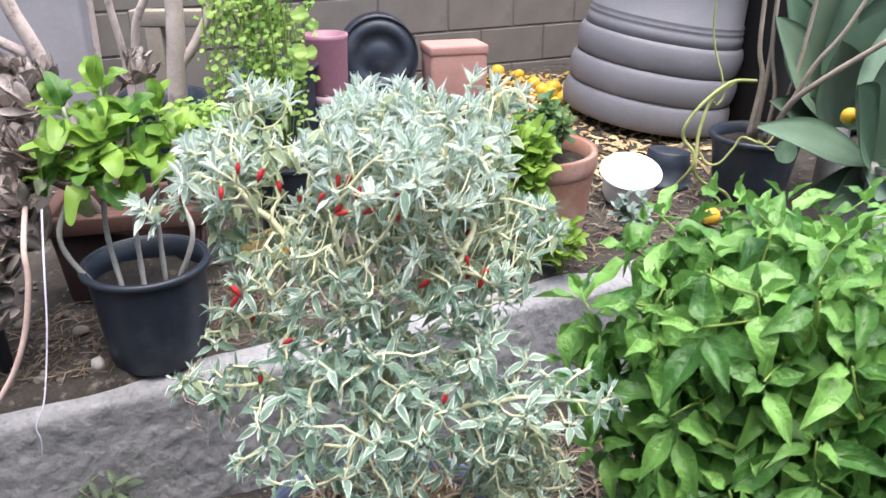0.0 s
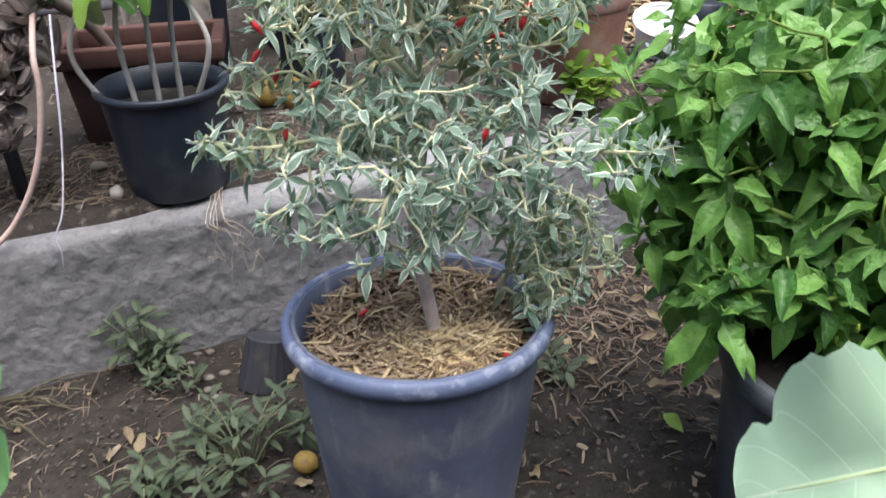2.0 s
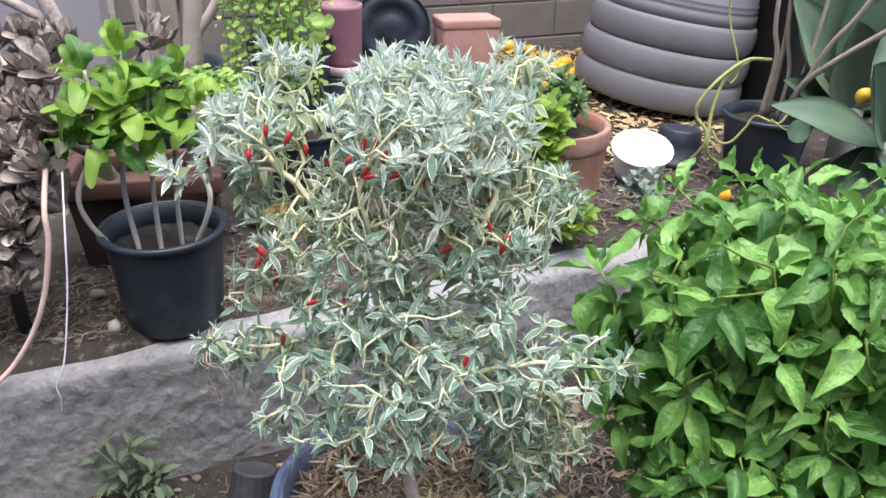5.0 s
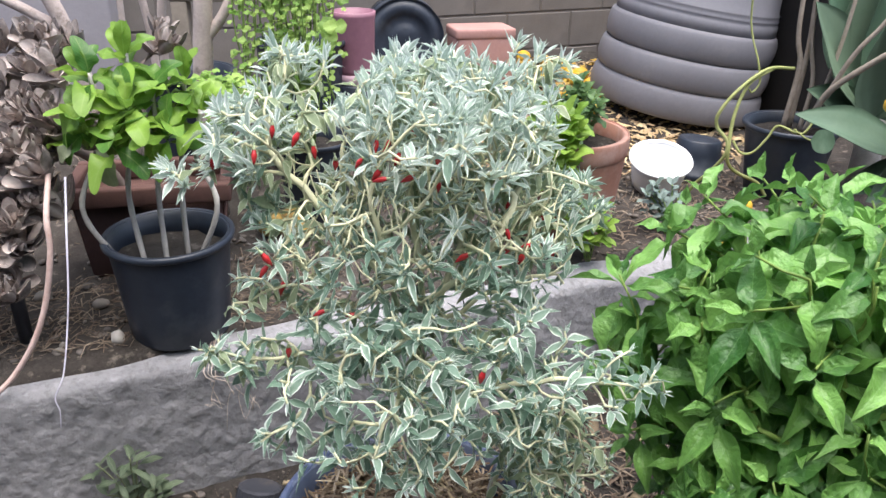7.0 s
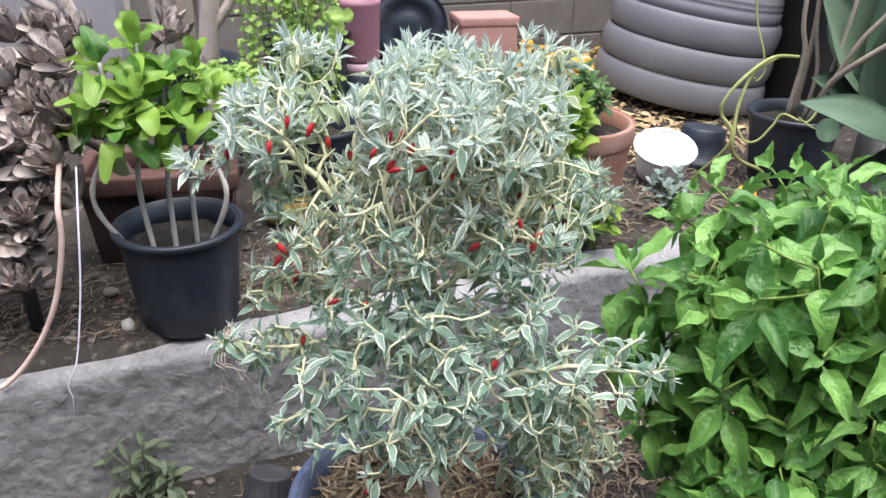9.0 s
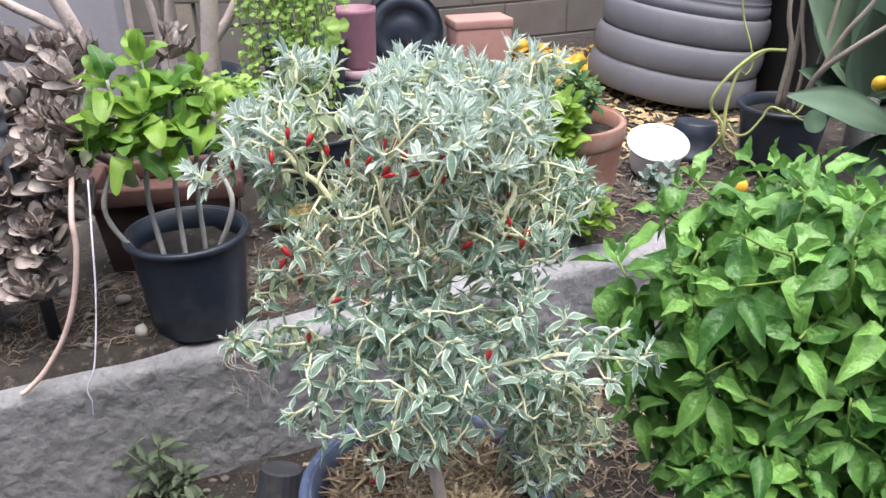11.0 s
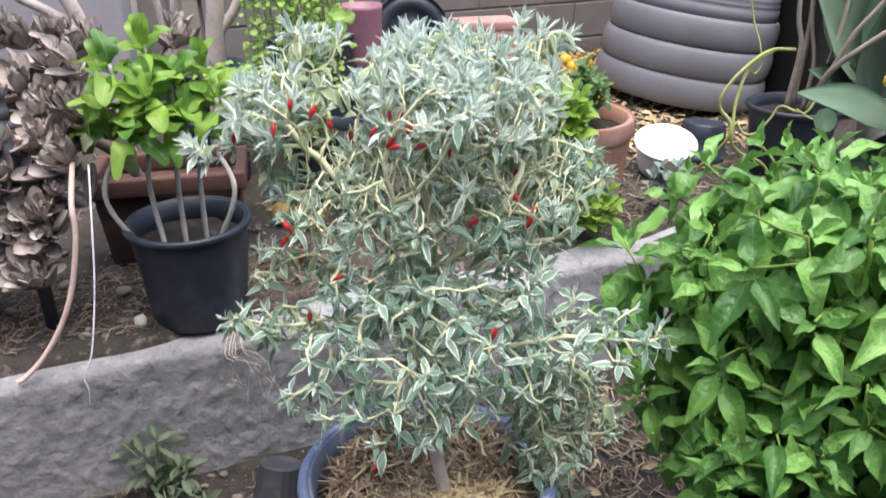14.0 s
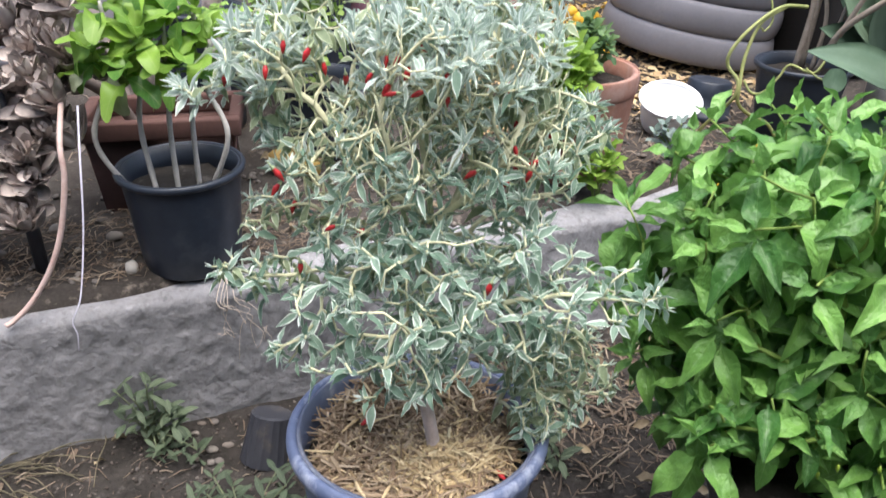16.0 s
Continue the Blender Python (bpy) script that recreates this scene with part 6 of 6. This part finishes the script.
lemon = citrus(3)
lemon.materials.append(lemon_mat)
for i, (x, y, s, lift) in enumerate(((0.925, 2.50, 1.0, 0), (-0.61, 2.23, 1.25, 0), (-0.55, 2.27, 1.2, 0), (-0.52, 2.20, 1.2, 0), (0.79, 2.29, 1.05, 0), (-0.352, 1.12, 0.72, -1), (0.53, 3.82, 1.1, 0), (0.50, 3.90, 1.0, 0), (0.585, 3.76, 1.0, 0), (0.30, 4.30, 1.1, 0), (0.41, 4.22, 0.9, 0), (0.56, 3.93, 1.1, 0), (0.47, 4.02, 1.0, 0), (0.54, 3.70, 0.8, 0), (0.52, 3.52, 1.0, 0), (0.565, 3.47, 0.9, 0), (0.47, 3.60, 0.9, 0))):
    z = (ground_z(x, y) if lift < 0 else bed_z(x, y)) + 0.030 * s
    # lemons left of the bush and by the blue pot get the shade-darkened peel
    old = -0.7 < x < -0.5 or lift < 0
    ob = put("lemon", lemon.copy() if old else lemon, lemon_mat)
    if old:
        ob.data.materials[0] = shaded_lemon_mat
    ob.matrix_basis = Matrix.LocRotScale((x, y, z), Euler((rnd.uniform(1.2, 1.9), rnd.uniform(0, 3), rnd.uniform(0, 6))), (s, s, s))
    tagged(ob, "lemon lying on shaded soil, the shade put into its dull peel" if old else "ripe yellow lemon fallen on the soil", "lemon", "fallen lemons")
ob = put("lemon", lemon, lemon_mat)
ob.matrix_basis = Matrix.LocRotScale((1.165, 2.19, 0.86), Euler((0.3, 0.2, 0)), (0.68, 0.68, 0.68))
tagged(ob, "ripe yellow lemon caught among agave leaves", "lemon", "fallen lemons")


# ---- litter ----
def on_bed(r_, x0=-1.6, x1=1.5, d0=0.16, d1=2.3):
    x = r_.uniform(x0, x1)
    y = curb_y(x) + r_.uniform(d0, d1)
    return (x, y, bed_z(x, y) + r_.uniform(0.001, 0.008))


def on_ground(r_, x0=-1.5, x1=1.3, y0=0.5):
    x = r_.uniform(x0, x1)
    y = r_.uniform(y0, curb_y(x) - 0.05)
    return (x, y, ground_z(x, y) + r_.uniform(0.0, 0.006))


rnd = random.Random(71)
for name, n, place, ln, wd, mat, label in (
        ("twig_litter", 1500, on_ground, (0.015, 0.07), (0.0015, 0.004), litter_mat, "fine dry twigs and stalks on dark soil"),
        ("leaf_litter", 200, on_ground, (0.012, 0.035), (0.006, 0.015), litter_mat, "curled dry brown leaves on dark soil"),
        ("stalk_litter", 1300, lambda r_: on_bed(r_, -1.25, -0.35, 0.08, 0.5), (0.015, 0.07), (0.0015, 0.004), litter_mat, "dry grass stalks on the bed beside a black pot"),
        ("bed_litter", 1500, on_bed, (0.015, 0.06), (0.0015, 0.005), litter_mat, "dry stalks and twigs on the raised bed"),
        ("twig_litter", 700, lambda r_: on_bed(r_, 0.3, 1.2, 0.10, 0.75), (0.02, 0.09), (0.002, 0.009), litter_mat, "dry leaves and twigs between pots on the raised bed"),
        ("bark_mulch", 2600, lambda r_: on_bed(r_, -0.1, 1.5, 0.7, 2.2), (0.02, 0.065), (0.008, 0.026), chip_mat, "tan bark chips and dry leaves around the planter"),
        ("leaf_litter", 650, lambda r_: (lambda x, y: (x, y, ground_z(x, y) + r_.uniform(0, 0.014)))(r_.gauss(0.3, 0.2), min(1.9, r_.gauss(1.62, 0.2))), (0.015, 0.09), (0.0015, 0.0078), litter_mat, "heap of dry leaves and straw below the concrete edge"),
        ("yellow_leaves", 260, lambda r_: (lambda x, y: (x, y, bed_z(x, y) + r_.uniform(0.0, 0.03)))(r_.uniform(0.2, 0.72), r_.uniform(3.55, 4.3)), (0.025, 0.06), (0.015, 0.03), yellow_mat, "fallen yellow leaves by the block wall")):
    flatness = 0.12 if wd[1] > 0.008 else 0.6
    root = put(name, mesh_of(name, *strewn(n, place, ln, wd, rnd, 0.3, 0.25, flatness), smooth=False), mat)
    tagged(root, label, "litter", kind="stuff")


def scattered_pebbles(n, place, size, seed):
    r_ = random.Random(seed)
    base = bmesh.new()
    bmesh.ops.create_icosphere(base, subdivisions=1, radius=1)
    bv, bf = [v.co.copy() for v in base.verts], [[v.index for v in f.verts] for f in base.faces]
    base.free()
    out = []
    for _ in range(n):
        p = Vector(place(r_))
        s = r_.uniform(*size)
        k = Vector((s * r_.uniform(0.8, 1.3), s * r_.uniform(0.7, 1.1), s * r_.uniform(0.5, 0.8)))
        e = Euler((0, 0, r_.uniform(0, 6))).to_matrix()
        out.append(([p + e @ Vector((v.x * k.x, v.y * k.y, v.z * k.z)) * r_.uniform(0.7, 1.25) for v in bv], bf))
    return joined(out)


tagged(put("pebbles", mesh_of("pebbles", *scattered_pebbles(420, on_ground, (0.002, 0.008), 3)), pebble_mat), "grey pebbles and crumbs strewn on dark soil", "pebbles", kind="stuff")
tagged(put("soil_crumbs", mesh_of("soil_crumbs", *scattered_pebbles(4200, on_ground, (0.0015, 0.0055), 9)), crumb_mat), "dark crumbs of soil", "soil", kind="stuff")
tagged(put("bed_pebbles", mesh_of("bed_pebbles", *scattered_pebbles(520, lambda r_: on_bed(r_, -1.5, 1.2, 0.08, 0.7), (0.003, 0.012), 4)), pebble_mat), "grey pebbles and soil crumbs on the raised bed", "pebbles", kind="stuff")

# whole fallen leaves, curled and dry
rnd = random.Random(77)
curled = [leaf_shape("fallen_leaf", 0.40, 0.9, 0.6, 8, 0.42, 0.0, 0.8, 2, 0.05, 0.9, seed=1), leaf_shape("fallen_leaf", 0.45, 1.1, -0.4, 8, 0.45, 0.1, 0.5, 1, 0.05, -0.4, seed=2)]
fallen = thing("fallen_leaves", (0, 1.4, 0), "curled dry tan leaves lying on soil", "litter", kind="stuff")
places = []
for k in range(110):
    if k < 70:
        p = Vector(on_ground(rnd, -1.1, 0.9, 0.8)) if k < 45 else Vector((rnd.uniform(0.1, 0.6), rnd.uniform(1.35, 1.95), 0.012))
    else:
        p = Vector(on_bed(rnd, -1.2, 1.2, 0.15, 1.6))
    a = rnd.uniform(0, 6.28)
    places.append((p - Vector((0, 1.4, 0)) + Vector((0, 0, 0.008)), (math.cos(a), math.sin(a), rnd.uniform(-0.1, 0.3)), (rnd.uniform(-0.5, 0.5), rnd.uniform(-0.5, 0.5), 1), rnd.uniform(0.03, 0.06), rnd.randrange(2)))
foliage(fallen, places, curled, dry_leaf, 150)
_one = leaf_shape("pepper_leaf", 0.46, 0.3, 0.2, 11, 0.4, 0, 0.25, 2, 0.1, seed=5)
ob = put("fallen_leaf", mesh_of("fallen_leaf", *_one[1:]), lime_leaf)
ob.matrix_basis = Matrix.LocRotScale((0.41, 1.27, 0.016), frame_of((0.5, -0.8, 0.0), (0, -0.3, 1)).to_quaternion(), (0.065, 0.065, 0.065))
tagged(ob, "single yellow-green pepper leaf fallen on soil", "leaf")

# old ribbed pot half sunk in the soil, and stones beside it
sunk = thing("ribbed_cup", (-0.487, 1.45, 0.098), "old dark grey ribbed plastic cup upside down on soil", "cup")
sunk.rotation_euler = (radians(158), 0, radians(-20))
sunk.scale = (1.25, 1.25, 1.25)
_v, _f = lathe([(0.034, 0.0), (0.040, 0.003), (0.045, 0.05), (0.050, 0.095), (0.050, 0.100), (0.047, 0.100), (0.042, 0.05), (0.037, 0.006)], 60)
_v = [(x * (1 + 0.03 * (i % 60 % 3 == 0)), y * (1 + 0.03 * (i % 60 % 3 == 0)), z) for i, (x, y, z) in enumerate(_v)]
put("body", mesh_of("cup_body", _v, _f, smooth=False), sunk_mat, sunk)
rnd = random.Random(79)
for k in range(18):
    s = rnd.uniform(0.006, 0.012)
    ob = put("stone", pebble(s * rnd.uniform(0.9, 1.7), s, s * 0.6, k), pebble_mat)
    x, y = rnd.uniform(-0.70, -0.50), rnd.uniform(1.34, 1.52)
    ob.location = (x, y, ground_z(x, y) + s * 0.3)
    tagged(ob, "small pale grey stone on dark soil", "stone", "stones below the concrete edge")

# dry root hanging over the concrete edge
root_tuft = thing("dry_roots", (-0.60, 1.60, 0.385), "pale dry rootlets hanging down the concrete edge", "roots")
S0 = root_tuft.location.copy()
rnd = random.Random(81)
for k in range(6):
    x = -0.615 + rnd.uniform(-0.01, 0.01)
    pts, y0 = [Vector((x, curb_y(x) + 0.05, 0.392))], 0
    for j in range(1, 7):
        x += rnd.uniform(-0.022, 0.036)
        pts.append(Vector((x, curb_y(x) - 0.045 - 0.03 * rnd.random(), 0.375 - 0.028 * j * rnd.uniform(0.6, 1.2))))
    pts = curve_through([p - S0 for p in pts], 3)
    put("rootlet", mesh_of("rootlet", *tube(pts, [0.0011 - 0.0005 * q / len(pts) for q in range(len(pts))], 5)), rootlet_mat, root_tuft)

# dry grass and long bent twigs below the concrete edge
rnd = random.Random(83)
tuft = thing("dry_grass", (-1.08, 1.28, 0.0), "flattened tuft of dry straw-coloured grass on dark soil", "grass")
for k in range(18):
    a = rnd.gauss(-0.2, 0.7)
    o = Vector((rnd.uniform(-0.10, 0.06), rnd.uniform(-0.05, 0.05), 0.006 + 0.02 * rnd.random()))
    ln = rnd.uniform(0.05, 0.15)
    d = Vector((math.cos(a), math.sin(a), 0)) * ln
    pts = curve_through([o, o + d * 0.5 + Vector((0, 0, rnd.uniform(0.0, 0.03))), o + d + Vector((0, 0, rnd.uniform(-0.012, 0.01)))], 4)
    put("blade", mesh_of("blade", *tube(pts, [0.0024 - 0.0016 * q / len(pts) for q in range(len(pts))], 4)), dry_grass_mat, tuft)
twigs = thing("bent_twigs", (-1.0, 1.38, 0.0), "long thin grey twigs bent over dark soil", "twig")
for x0, y0, x1, y1, lift in ((-1.10, 1.30, -0.90, 1.43, 0.05), (-1.12, 1.33, -0.88, 1.36, 0.03), (-0.92, 1.45, -0.87, 1.27, 0.04), (-1.06, 1.28, -0.97, 1.40, 0.05), (-0.80, 1.10, -0.62, 1.20, 0.03)):
    p, q = Vector((x0, y0, ground_z(x0, y0) + 0.004)), Vector((x1, y1, ground_z(x1, y1) + 0.004))
    pts = curve_through([v - twigs.location for v in (p, p.lerp(q, 0.35) + Vector((0.01, 0.01, lift * 0.5)), p.lerp(q, 0.7) + Vector((0, 0.008, lift * 0.4)), q)], 5)
    put("twig", mesh_of("bent_twig", *tube(pts, [0.0015] * len(pts), 5)), dry_grass_mat, twigs)

# ---- single blocks of the wall ----
rnd = random.Random(91)
_bm = box(0.004, 0.0, 0.004, 0.396, 0.06, 0.196, 0.005, 1)
block_me = bpy.data.meshes.new("block")
_bm.to_mesh(block_me)
_bm.free()
block_me.materials.append(block_mat)
for row in range(9):
    for i in range(-9, 9):
        put("block", block_me, block_mat, wall, "", Matrix.Translation((i * 0.4 + (0.2 if row % 2 else 0.0) + 0.03, rnd.uniform(-0.001, 0.002), 0.04 + row * 0.2)))
